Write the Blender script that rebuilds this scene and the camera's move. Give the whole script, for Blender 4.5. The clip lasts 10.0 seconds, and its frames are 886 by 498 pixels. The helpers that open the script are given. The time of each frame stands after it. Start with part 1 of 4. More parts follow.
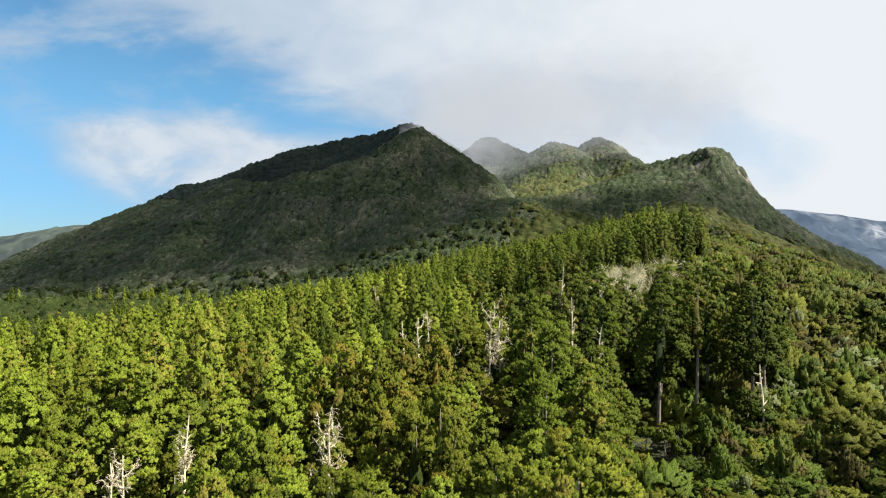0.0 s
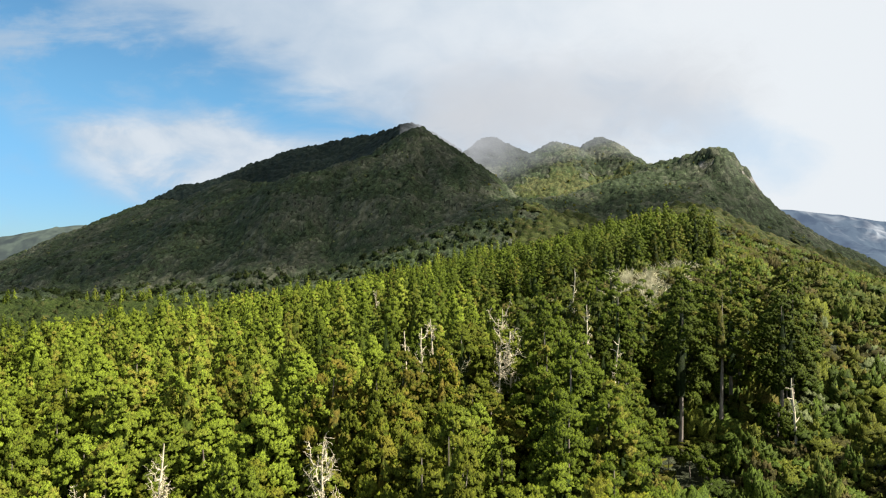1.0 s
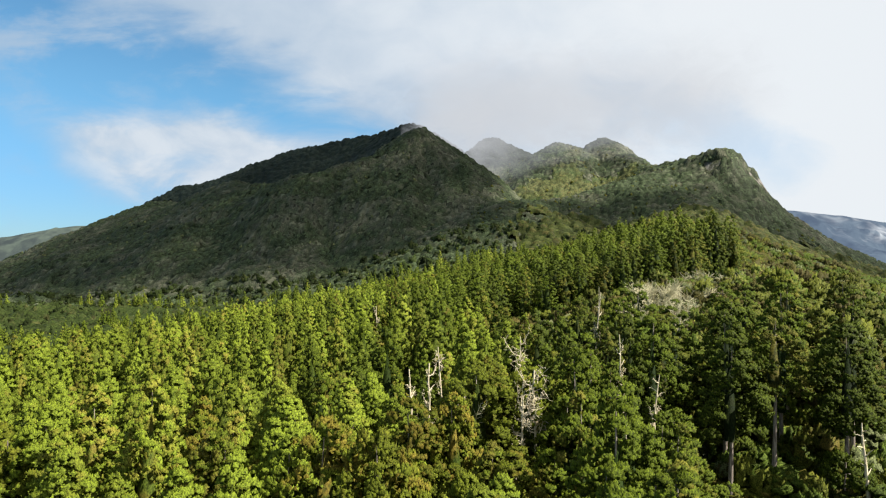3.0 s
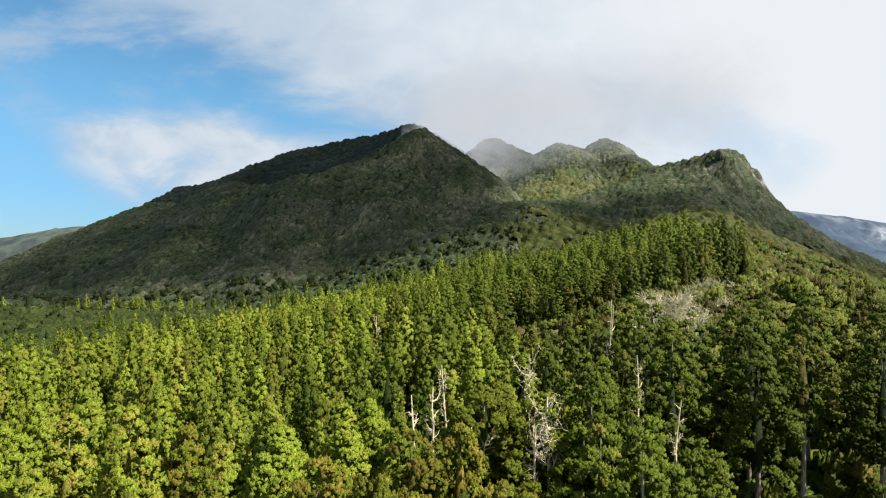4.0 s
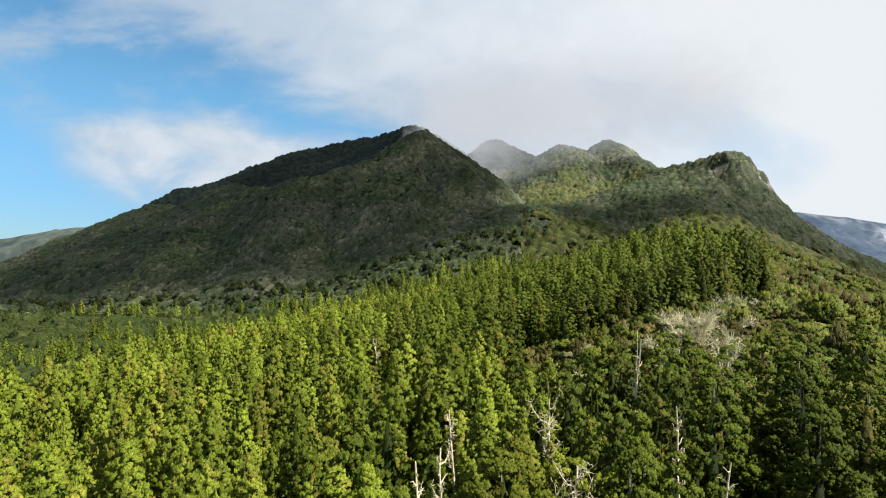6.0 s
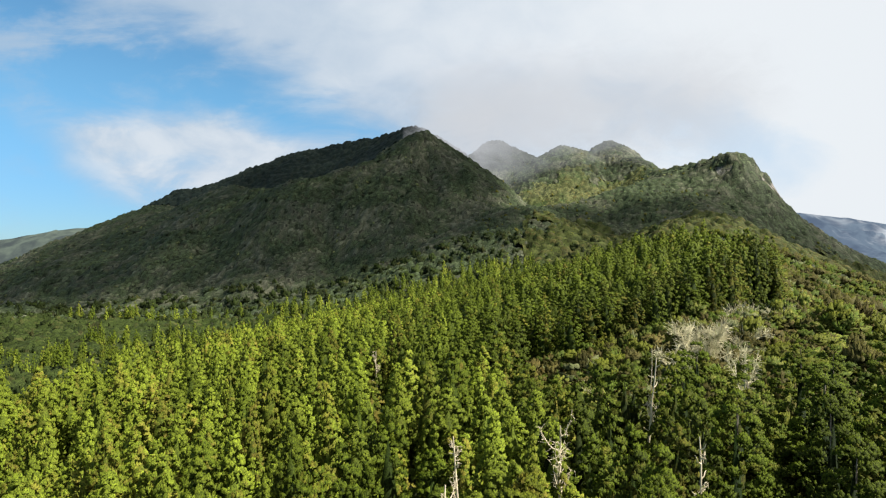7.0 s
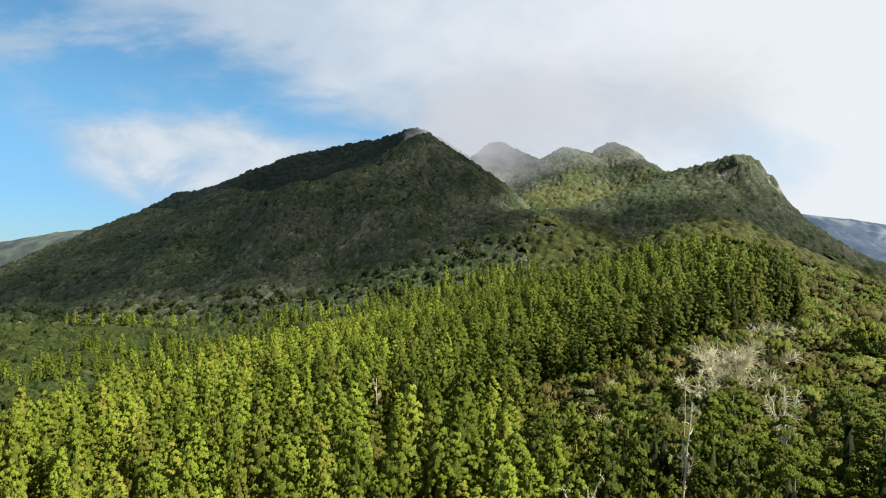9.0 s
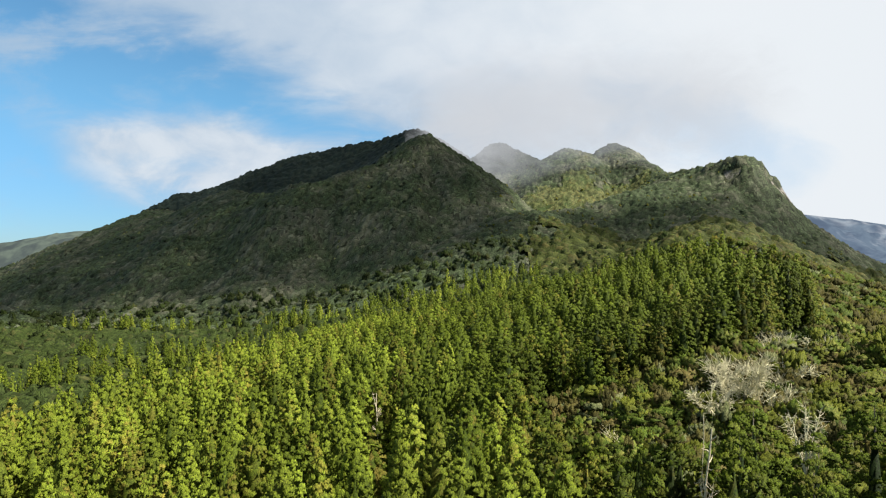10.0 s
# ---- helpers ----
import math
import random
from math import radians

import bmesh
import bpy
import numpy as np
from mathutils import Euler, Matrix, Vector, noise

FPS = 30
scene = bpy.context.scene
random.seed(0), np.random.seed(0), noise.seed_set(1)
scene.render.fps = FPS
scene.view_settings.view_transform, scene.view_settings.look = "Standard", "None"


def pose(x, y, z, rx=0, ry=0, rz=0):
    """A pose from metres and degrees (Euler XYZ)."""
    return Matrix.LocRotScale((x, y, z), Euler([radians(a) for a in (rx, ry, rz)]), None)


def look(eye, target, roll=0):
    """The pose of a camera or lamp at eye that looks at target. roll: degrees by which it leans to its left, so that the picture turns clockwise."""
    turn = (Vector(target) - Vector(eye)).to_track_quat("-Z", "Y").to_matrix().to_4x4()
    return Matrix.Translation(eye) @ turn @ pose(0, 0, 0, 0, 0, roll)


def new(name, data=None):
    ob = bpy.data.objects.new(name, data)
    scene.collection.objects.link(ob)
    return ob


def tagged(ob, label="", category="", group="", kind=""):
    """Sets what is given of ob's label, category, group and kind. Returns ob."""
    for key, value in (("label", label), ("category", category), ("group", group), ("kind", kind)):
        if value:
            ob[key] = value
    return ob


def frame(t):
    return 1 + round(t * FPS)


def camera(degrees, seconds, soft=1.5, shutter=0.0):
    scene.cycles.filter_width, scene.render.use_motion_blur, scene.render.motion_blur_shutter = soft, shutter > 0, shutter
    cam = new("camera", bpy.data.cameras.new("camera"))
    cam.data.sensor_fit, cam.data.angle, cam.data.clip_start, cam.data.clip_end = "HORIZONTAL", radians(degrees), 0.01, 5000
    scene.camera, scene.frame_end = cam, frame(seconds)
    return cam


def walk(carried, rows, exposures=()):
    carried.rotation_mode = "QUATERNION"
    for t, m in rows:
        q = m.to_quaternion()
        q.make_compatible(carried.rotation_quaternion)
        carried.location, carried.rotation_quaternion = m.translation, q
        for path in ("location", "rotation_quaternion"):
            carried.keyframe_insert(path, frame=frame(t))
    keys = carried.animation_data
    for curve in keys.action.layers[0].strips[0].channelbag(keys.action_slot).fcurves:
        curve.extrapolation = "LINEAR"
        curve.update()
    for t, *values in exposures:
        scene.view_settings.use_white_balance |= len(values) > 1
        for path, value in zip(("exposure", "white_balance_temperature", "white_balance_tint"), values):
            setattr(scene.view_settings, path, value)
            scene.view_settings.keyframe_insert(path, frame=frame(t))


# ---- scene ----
cam = camera(70, 10.0, soft=1.2)
PATH = [
    (0, (0.000, 0.000, 60.000), (0.000, 100.000, 60.000), 0.00),
    (0.5, (-0.267, 2.855, 60.149), (-0.312, 102.855, 60.168), 0.01),
    (1, (-0.540, 5.587, 60.439), (-0.625, 105.587, 60.476), 0.01),
    (1.5, (-0.809, 8.204, 60.842), (-0.930, 108.204, 60.896), 0.02),
    (2, (-1.067, 10.715, 61.334), (-1.222, 110.715, 61.403), 0.02),
    (2.5, (-1.309, 13.127, 61.893), (-1.496, 113.127, 61.977), 0.03),
    (3, (-1.534, 15.449, 62.502), (-1.751, 115.449, 62.600), 0.04),
    (3.5, (-1.741, 17.688, 63.146), (-1.989, 117.688, 63.259), 0.04),
    (4, (-1.932, 19.852, 63.811), (-2.211, 119.851, 63.940), 0.05),
    (4.5, (-2.109, 21.947, 64.490), (-2.420, 121.947, 64.635), 0.06),
    (5, (-2.275, 23.982, 65.174), (-2.622, 123.981, 65.337), 0.06),
    (5.5, (-2.434, 25.962, 65.857), (-2.818, 125.961, 66.041), 0.07),
    (6, (-2.589, 27.892, 66.537), (-3.015, 127.891, 66.742), 0.07),
    (6.5, (-2.745, 29.779, 67.210), (-3.214, 129.778, 67.441), 0.07),
    (7, (-2.903, 31.626, 67.877), (-3.420, 131.624, 68.135), 0.07),
    (7.5, (-3.064, 33.437, 68.539), (-3.631, 133.435, 68.827), 0.07),
    (8, (-3.230, 35.214, 69.196), (-3.849, 135.212, 69.517), 0.06),
    (8.5, (-3.397, 36.959, 69.852), (-4.069, 136.956, 70.207), 0.06),
    (9, (-3.561, 38.673, 70.510), (-4.286, 138.669, 70.901), 0.04),
    (9.5, (-3.715, 40.353, 71.172), (-4.491, 140.350, 71.600), 0.03),
    (10, (-3.850, 42.000, 71.843), (-4.672, 141.995, 72.308), 0.00),
]
walk(cam, [(t, look(eye, target, roll)) for t, eye, target, roll in PATH])

# ---- light ----
SUN_FROM = Vector((0.66, -0.16, 0.73)).normalized()   # where the sun stands
sun = new("sun", bpy.data.lights.new("sun", "SUN"))
sun.data.energy, sun.data.angle, sun.data.color = 5.0, radians(0.6), (1.0, 0.93, 0.82)
sun.matrix_world = look(SUN_FROM * 1000, (0, 0, 0))
scene.view_settings.exposure = 1.5


class Nodes:
    """Short hand for building a node tree."""

    def __init__(self, tree):
        self.tree = tree
        tree.nodes.clear()

    def add(self, kind, inputs=None, **settings):
        node = self.tree.nodes.new(kind)
        for key, value in settings.items():
            setattr(node, key, value)
        for key, value in (inputs or {}).items():
            self.put(node.inputs[key], value)
        return node

    def put(self, socket, value):
        if isinstance(value, bpy.types.NodeSocket):
            self.tree.links.new(value, socket)
        else:
            socket.default_value = value

    def math(self, op, a, b=0.0, c=0.0, clamp=False):
        return self.add("ShaderNodeMath", {0: a, 1: b, 2: c}, operation=op, use_clamp=clamp).outputs[0]

    def noise(self, vector, scale, detail=4.0, rough=0.55, distort=0.0):
        n = self.add("ShaderNodeTexNoise", {"Scale": scale, "Detail": detail, "Roughness": rough, "Distortion": distort})
        if vector is not None:
            self.put(n.inputs["Vector"], vector)
        return n.outputs["Fac"]

    def ramp(self, x, low, high, to_low=0.0, to_high=1.0):
        n = self.add("ShaderNodeMapRange", {"Value": x, "From Min": low, "From Max": high, "To Min": to_low, "To Max": to_high}, interpolation_type="SMOOTHSTEP")
        return n.outputs[0]

    def mix(self, fac, a, b, blend="MIX"):
        n = self.add("ShaderNodeMix", data_type="RGBA", blend_type=blend)
        self.put(n.inputs[0], fac)
        self.put(n.inputs[6], a)
        self.put(n.inputs[7], b)
        return n.outputs[2]

    def scaled(self, vector, x, y, z):
        return self.add("ShaderNodeMapping", {"Vector": vector, "Scale": (x, y, z)}).outputs[0]


# ---- sky: Nishita blue with drifting cloud ----
world = bpy.data.worlds.new("sky")
scene.world = world
world.use_nodes = True
w = Nodes(world.node_tree)
blue = w.add("ShaderNodeTexSky", sky_type="NISHITA", sun_disc=False, sun_elevation=math.asin(SUN_FROM.z),
             sun_rotation=math.atan2(SUN_FROM.x, SUN_FROM.y), altitude=900.0, air_density=1.0, dust_density=0.2, ozone_density=1.4)
way = w.add("ShaderNodeTexCoord").outputs["Generated"]
parts_of_way = w.add("ShaderNodeSeparateXYZ", {0: way})
wx, wy, wz = parts_of_way.outputs
ahead = w.math("MAXIMUM", wy, 0.25)
across, up = w.math("DIVIDE", wx, ahead), w.math("DIVIDE", wz, ahead)
plane = w.add("ShaderNodeCombineXYZ", {0: across, 1: up, 2: 0.0}).outputs[0]
big = w.noise(w.scaled(plane, 1.0, 1.7, 1.0), 3.0, 5.0, 0.5, 0.3)
fine = w.noise(w.scaled(plane, 1.0, 1.5, 1.0), 9.0, 6.0, 0.58, 0.4)
streak = w.noise(w.add("ShaderNodeMapping", {"Vector": plane, "Rotation": (0, 0, 0.3), "Scale": (2.6, 7.0, 1.0)}).outputs[0], 1.9, 7.0, 0.6, 0.35)


def centred(value, size):
    """A noise value about zero, this wide."""
    return w.math("MULTIPLY_ADD", value, size, -0.5 * size)


# the great cloud: everything above a line that falls towards the east
edge = w.math("ADD", w.math("MULTIPLY_ADD", across, 0.43, up), w.math("ADD", centred(big, 0.20), w.math("ADD", centred(streak, 0.24), -0.115)))
great = w.ramp(edge, -0.04, 0.10)
rift = w.math("ADD", w.math("POWER", w.math("MULTIPLY_ADD", across, 5.5, -2.3), 2.0), w.math("POWER", w.math("MULTIPLY_ADD", up, 15.0, w.math("MULTIPLY_ADD", across, 4.0, -4.4)), 2.0))
great = w.math("MULTIPLY", great, w.ramp(w.math("ADD", rift, centred(fine, 2.4)), -0.2, 1.5, 0.66, 1.0))
# a lower bank over the western shoulder of the mountain
lid = w.math("SUBTRACT", w.math("MULTIPLY_ADD", w.math("MAXIMUM", w.math("ADD", across, 0.38), 0.0), -0.21, 0.232), up)
west = w.math("ADD", w.math("MULTIPLY_ADD", up, 1.04, 0.47), across)
bank = w.math("MULTIPLY", w.ramp(w.math("ADD", lid, centred(streak, 0.10)), -0.015, 0.05), w.ramp(w.math("ADD", west, centred(big, 0.3)), -0.02, 0.13))
bank = w.math("MULTIPLY", bank, w.ramp(w.math("ADD", up, centred(fine, 0.10)), 0.05, 0.12))
bank = w.math("MULTIPLY", bank, w.ramp(w.math("ADD", centred(fine, 1.0), centred(streak, 0.8)), -0.45, 0.1, 0.55, 1.0))
wisps = w.math("MULTIPLY", w.ramp(w.math("ADD", streak, centred(fine, 0.5)), 0.46, 0.78, 0.0, 0.75), w.ramp(up, 0.2, 0.34, 0.25, 1.0))
open_sky = w.math("MULTIPLY", w.math("SUBTRACT", 1.0, great), w.math("MULTIPLY", w.math("SUBTRACT", 1.0, bank), w.math("SUBTRACT", 1.0, wisps)))
cloudy = w.math("SUBTRACT", 1.0, open_sky, clamp=True)
# thicker and greyer over the peaks, thin and bright towards the sun
bright = w.ramp(w.math("ADD", across, w.math("ADD", centred(fine, 0.5), centred(big, 0.7))), -0.62, 0.42)
heavy = w.math("ADD", w.math("POWER", w.math("MULTIPLY_ADD", across, 3.6, -0.15), 2.0), w.math("POWER", w.math("MULTIPLY_ADD", up, 9.0, -1.6), 2.0))
bright = w.math("SUBTRACT", bright, w.ramp(w.math("ADD", heavy, centred(fine, 1.0)), 0.0, 1.6, 0.42, 0.0), clamp=True)
bright = w.math("MAXIMUM", bright, w.math("MULTIPLY", bank, w.ramp(fine, 0.35, 0.65, 0.3, 0.65)))
white = w.mix(bright, (3.2, 4.05, 5.05, 1), (5.95, 6.25, 6.55, 1))
clear = w.mix(1.0, blue.outputs[0], (0.64, 1.02, 1.09, 1), "MULTIPLY")
clear = w.mix(w.ramp(wz, 0.0, 0.25), w.mix(1.0, clear, (0.56, 0.56, 0.78, 1), "MULTIPLY"), clear)
sky_colour = w.mix(cloudy, clear, white)
back = w.add("ShaderNodeBackground", {"Color": sky_colour, "Strength": 0.0495})
w.add("ShaderNodeOutputWorld", {"Surface": back.outputs[0]})


# ---- materials ----
def material(name):
    m = bpy.data.materials.new(name)
    m.use_nodes = True
    return m, Nodes(m.node_tree)


def foliage(name, inner_shade, outer, warm, translucent=0.3, spread=0.5, low=0.65, high=1.25, grain=9.0, stand=None, relief=0.7):
    """Leaves: shade inside the crown put into a darker colour, lighter young shoots at the tips; each plant drifts
    towards its warm tint.
    """
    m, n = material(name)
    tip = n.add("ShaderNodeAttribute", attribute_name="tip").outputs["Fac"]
    tint = n.add("ShaderNodeAttribute", attribute_name="tint").outputs["Fac"]
    chance = n.math("FRACT", n.math("ADD", n.add("ShaderNodeObjectInfo").outputs["Random"], tint))
    where = n.add("ShaderNodeNewGeometry").outputs["Position"]
    patch = n.noise(where, min(0.8, grain * 0.2), 3.0)
    needles = n.noise(n.scaled(where, 1.0, 1.0, 0.6), grain, 3.0, 0.75)
    colour = n.mix(n.math("MULTIPLY", tip, n.ramp(needles, 0.3, 0.62, 0.35, 1.0)), (*inner_shade, 1), (*outer, 1))
    fac = n.math("MULTIPLY", n.ramp(chance, 1.0 - spread, 1.0), n.ramp(patch, 0.42, 0.62))
    colour = n.mix(n.math("MULTIPLY", fac, 0.7), colour, (*warm, 1))
    if stand:   # stands of paler growth, tens of metres wide
        wide = n.math("MULTIPLY_ADD", n.noise(where, 0.012, 3.0), 0.5, n.math("MULTIPLY", n.noise(where, 0.05, 4.0), 0.5))
        colour = n.mix(n.math("MULTIPLY", n.ramp(wide, 0.46, 0.58), n.ramp(chance, 0.1, 0.7, 0.3, 1.0)), colour, (*stand, 1))
    value = n.math("MULTIPLY_ADD", n.math("FRACT", n.math("MULTIPLY", chance, 7.31)), high - low, low)
    value = n.math("MULTIPLY", value, n.ramp(needles, 0.3, 0.68, 0.36 if relief > 0.5 else 0.7, 1.7 if relief > 0.5 else 1.3))
    colour = n.mix(1.0, colour, n.add("ShaderNodeCombineColor", {0: value, 1: value, 2: value}).outputs[0], "MULTIPLY")
    bump = n.add("ShaderNodeBump", {"Strength": relief, "Distance": 0.8 / grain, "Height": needles})
    skin = n.add("ShaderNodeBsdfPrincipled", {"Base Color": colour, "Roughness": 0.68, "Specular IOR Level": 0.08, "Normal": bump.outputs[0]})
    through_leaf = n.add("ShaderNodeBsdfTranslucent", {"Color": colour})
    both = n.add("ShaderNodeMixShader", {0: translucent, 1: skin.outputs[0], 2: through_leaf.outputs[0]})
    n.add("ShaderNodeOutputMaterial", {"Surface": both.outputs[0]})
    return m


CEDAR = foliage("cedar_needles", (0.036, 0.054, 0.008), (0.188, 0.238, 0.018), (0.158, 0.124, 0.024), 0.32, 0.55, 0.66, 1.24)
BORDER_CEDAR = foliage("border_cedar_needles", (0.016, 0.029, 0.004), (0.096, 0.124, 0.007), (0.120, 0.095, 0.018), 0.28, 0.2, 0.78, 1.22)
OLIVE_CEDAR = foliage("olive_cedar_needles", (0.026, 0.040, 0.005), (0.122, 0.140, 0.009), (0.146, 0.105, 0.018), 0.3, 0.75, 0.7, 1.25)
# dark green cedars; shade on the plantation's open face is in this colour too
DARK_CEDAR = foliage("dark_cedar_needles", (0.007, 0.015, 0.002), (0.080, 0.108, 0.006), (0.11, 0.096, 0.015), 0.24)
SHRUB = foliage("shrub_leaves", (0.032, 0.044, 0.007), (0.120, 0.130, 0.014), (0.12, 0.090, 0.020), spread=0.6)
GREY_SHRUB = foliage("grey_shrub_leaves", (0.050, 0.064, 0.024), (0.150, 0.170, 0.070), (0.180, 0.165, 0.080), spread=0.5)
HEATH = foliage("mountain_heath", (0.015, 0.023, 0.012), (0.056, 0.076, 0.036), (0.080, 0.078, 0.046), spread=0.3, low=0.3, high=1.75, grain=1.0, stand=(0.082, 0.086, 0.058), relief=0.3)
# rear ridge: the cloud shade on it is put into this darker green
SHADED_RIDGE = foliage("ridge_forest", (0.013, 0.021, 0.018), (0.028, 0.041, 0.032), (0.038, 0.046, 0.030), spread=0.4, grain=1.2, relief=0.3)
SUNLIT_HEATH = foliage("sunlit_heath", (0.034, 0.045, 0.018), (0.108, 0.118, 0.044), (0.15, 0.125, 0.045), spread=0.4, grain=1.2, stand=(0.05, 0.075, 0.026))
VALLEY_LEAF = foliage("valley_leaves", (0.010, 0.018, 0.005), (0.040, 0.057, 0.013), (0.060, 0.058, 0.020), spread=0.35, low=0.5, high=1.4, grain=1.6, relief=0.4)
SADDLE_LEAF = foliage("saddle_leaves", (0.016, 0.024, 0.006), (0.066, 0.080, 0.021), (0.090, 0.076, 0.026), spread=0.5, low=0.5, high=1.5, grain=1.4, relief=0.4)
BROWN_SHRUB = foliage("brown_shrub_leaves", (0.032, 0.034, 0.011), (0.088, 0.079, 0.019), (0.100, 0.078, 0.024), spread=0.6)
FRESH_SHRUB = foliage("fresh_shrub_leaves", (0.022, 0.038, 0.006), (0.084, 0.118, 0.014), (0.16, 0.16, 0.035), spread=0.5)


def bark(name, light, dark):
    m, n = material(name)
    where = n.add("ShaderNodeTexCoord").outputs["Object"]
    streak = n.noise(n.scaled(where, 9.0, 9.0, 0.8), 1.0, 5.0, 0.65)
    lichen = n.noise(where, 1.6, 4.0)
    colour = n.mix(n.ramp(streak, 0.35, 0.7), (*dark, 1), (*light, 1))
    colour = n.mix(n.ramp(lichen, 0.55, 0.75), colour, (light[0] * 0.8, light[1] * 0.86, light[2] * 0.75, 1))
    bump = n.add("ShaderNodeBump", {"Strength": 0.5, "Distance": 0.04, "Height": streak})
    skin = n.add("ShaderNodeBsdfPrincipled", {"Base Color": colour, "Roughness": 0.9, "Normal": bump.outputs[0]})
    n.add("ShaderNodeOutputMaterial", {"Surface": skin.outputs[0]})
    return m


BARK = bark("cedar_bark", (0.30, 0.26, 0.21), (0.085, 0.064, 0.050))
DEAD_TWIG = bark("grey_dead_twigs", (0.60, 0.56, 0.36), (0.42, 0.39, 0.25))
DEAD_WOOD = bark("silver_dead_wood", (0.66, 0.58, 0.40), (0.38, 0.33, 0.23))


def soil_material():
    """Forest floor and heath, with bare rock where the ground is steep."""
    m, n = material("hill_ground")
    geo = n.add("ShaderNodeNewGeometry")
    where = geo.outputs["Position"]
    slope = n.add("ShaderNodeSeparateXYZ", {0: geo.outputs["True Normal"]}).outputs[2]
    a, b, c = n.noise(where, 0.02, 6.0), n.noise(where, 0.11, 6.0, 0.65), n.noise(where, 0.9, 5.0, 0.7)
    colour = n.mix(n.ramp(b, 0.3, 0.7), (0.021, 0.030, 0.014, 1), (0.047, 0.054, 0.026, 1))
    colour = n.mix(n.ramp(a, 0.4, 0.65), colour, (0.030, 0.041, 0.016, 1))
    colour = n.mix(n.ramp(c, 0.5, 0.8), colour, (0.043, 0.032, 0.021, 1))
    wide = n.math("MULTIPLY_ADD", n.noise(where, 0.012, 3.0), 0.5, n.math("MULTIPLY", n.noise(where, 0.05, 4.0), 0.5))
    colour = n.mix(n.math("MULTIPLY", n.ramp(wide, 0.46, 0.58), 0.3), colour, (0.071, 0.067, 0.046, 1))
    rock = n.mix(n.ramp(c, 0.3, 0.7), (0.10, 0.092, 0.082, 1), (0.20, 0.19, 0.175, 1))
    steep = n.ramp(n.math("ADD", slope, n.math("MULTIPLY_ADD", b, 0.3, -0.15)), 0.5, 0.62, 1.0, 0.0)
    colour = n.mix(steep, colour, rock)
    tuft = n.noise(where, 0.35, 4.0, 0.7, 0.6)
    vary = n.ramp(tuft, 0.3, 0.7, 0.5, 1.6)
    colour = n.mix(1.0, colour, n.add("ShaderNodeCombineColor", {0: vary, 1: vary, 2: vary}).outputs[0], "MULTIPLY")
    height = n.math("ADD", n.math("MULTIPLY", b, 2.0), n.math("MULTIPLY_ADD", tuft, 0.9, n.math("MULTIPLY", c, 0.8)))
    bump = n.add("ShaderNodeBump", {"Strength": 0.9, "Distance": 1.6, "Height": height})
    skin = n.add("ShaderNodeBsdfPrincipled", {"Base Color": colour, "Roughness": 0.95, "Specular IOR Level": 0.1, "Normal": bump.outputs[0]})
    n.add("ShaderNodeOutputMaterial", {"Surface": skin.outputs[0]})
    return m


GROUND = soil_material()

# ---- the land ----
LATTICE = np.random.RandomState(5).rand(256, 256)


def lattice_noise(x, y):
    i, j = np.floor(x).astype(int), np.floor(y).astype(int)
    u, v = x - i, y - j
    u, v = u * u * (3 - 2 * u), v * v * (3 - 2 * v)
    g = lambda a, b: LATTICE[a % 256, b % 256]
    return (g(i, j) * (1 - u) + g(i + 1, j) * u) * (1 - v) + (g(i, j + 1) * (1 - u) + g(i + 1, j + 1) * u) * v


def rough(x, y, size, octaves=4):
    total, part_size, weight = 0.0, size, 1.0
    for k in range(octaves):
        total = total + weight * (lattice_noise(x / part_size + 17.3 * k, y / part_size + 5.1 * k) - 0.5)
        part_size, weight = part_size / 2.1, weight * 0.5
    return total


def soft_max(a, b, k):
    h = np.clip(0.5 + 0.5 * (a - b) / k, 0, 1)
    return b + (a - b) * h + k * h * (1 - h)


def ridge(x, y, crest, r):
    """A mountain ridge along crest points (x, y, height, fall of its sides), rounded over r metres at the top."""
    best = np.full_like(x, -1e9)
    for (x0, y0, z0, s0), (x1, y1, z1, s1) in zip(crest[:-1], crest[1:]):
        dx, dy = x1 - x0, y1 - y0
        t = np.clip(((x - x0) * dx + (y - y0) * dy) / (dx * dx + dy * dy), 0, 1)
        d = np.hypot(x - x0 - t * dx, y - y0 - t * dy)
        best = np.maximum(best, z0 + t * (z1 - z0) - (s0 + t * (s1 - s0)) * (np.sqrt(d * d + r * r) - r))
    return best


SPUR = [(-470, 660, -26, .35), (-435, 700, -14, .4), (-414, 750, 2, .45), (-381, 800, 48, .5), (-282, 740, 66, .45), (-197, 650, 60, .55),
        (-126, 600, 62, .75), (-72, 628, 88, .82), (-28, 650, 119, .85), (-10, 650, 108, .85), (9, 625, 89, .8), (35, 595, 63, .7), (58, 565, 45, .55), (77, 520, 26, .4)]
BACK_RIDGE = [(-395, 800, 38, .8), (-335, 850, 86, .6), (-283, 870, 108, .7), (-209, 920, 145, .7), (-153, 930, 154, .7), (-75, 900, 165, .7),
              (-46, 870, 167, .8), (-28, 700, 128, .8)]
PEAKS = [(-46, 870, 167, .7), (20, 960, 118, .6), (77, 1000, 173, .75), (137, 950, 144, .5), (162, 900, 150, .65), (186, 890, 128, .6),
         (221, 900, 152, .7), (237, 840, 125, .7), (241, 760, 97, .8), (222, 695, 92, .9)]
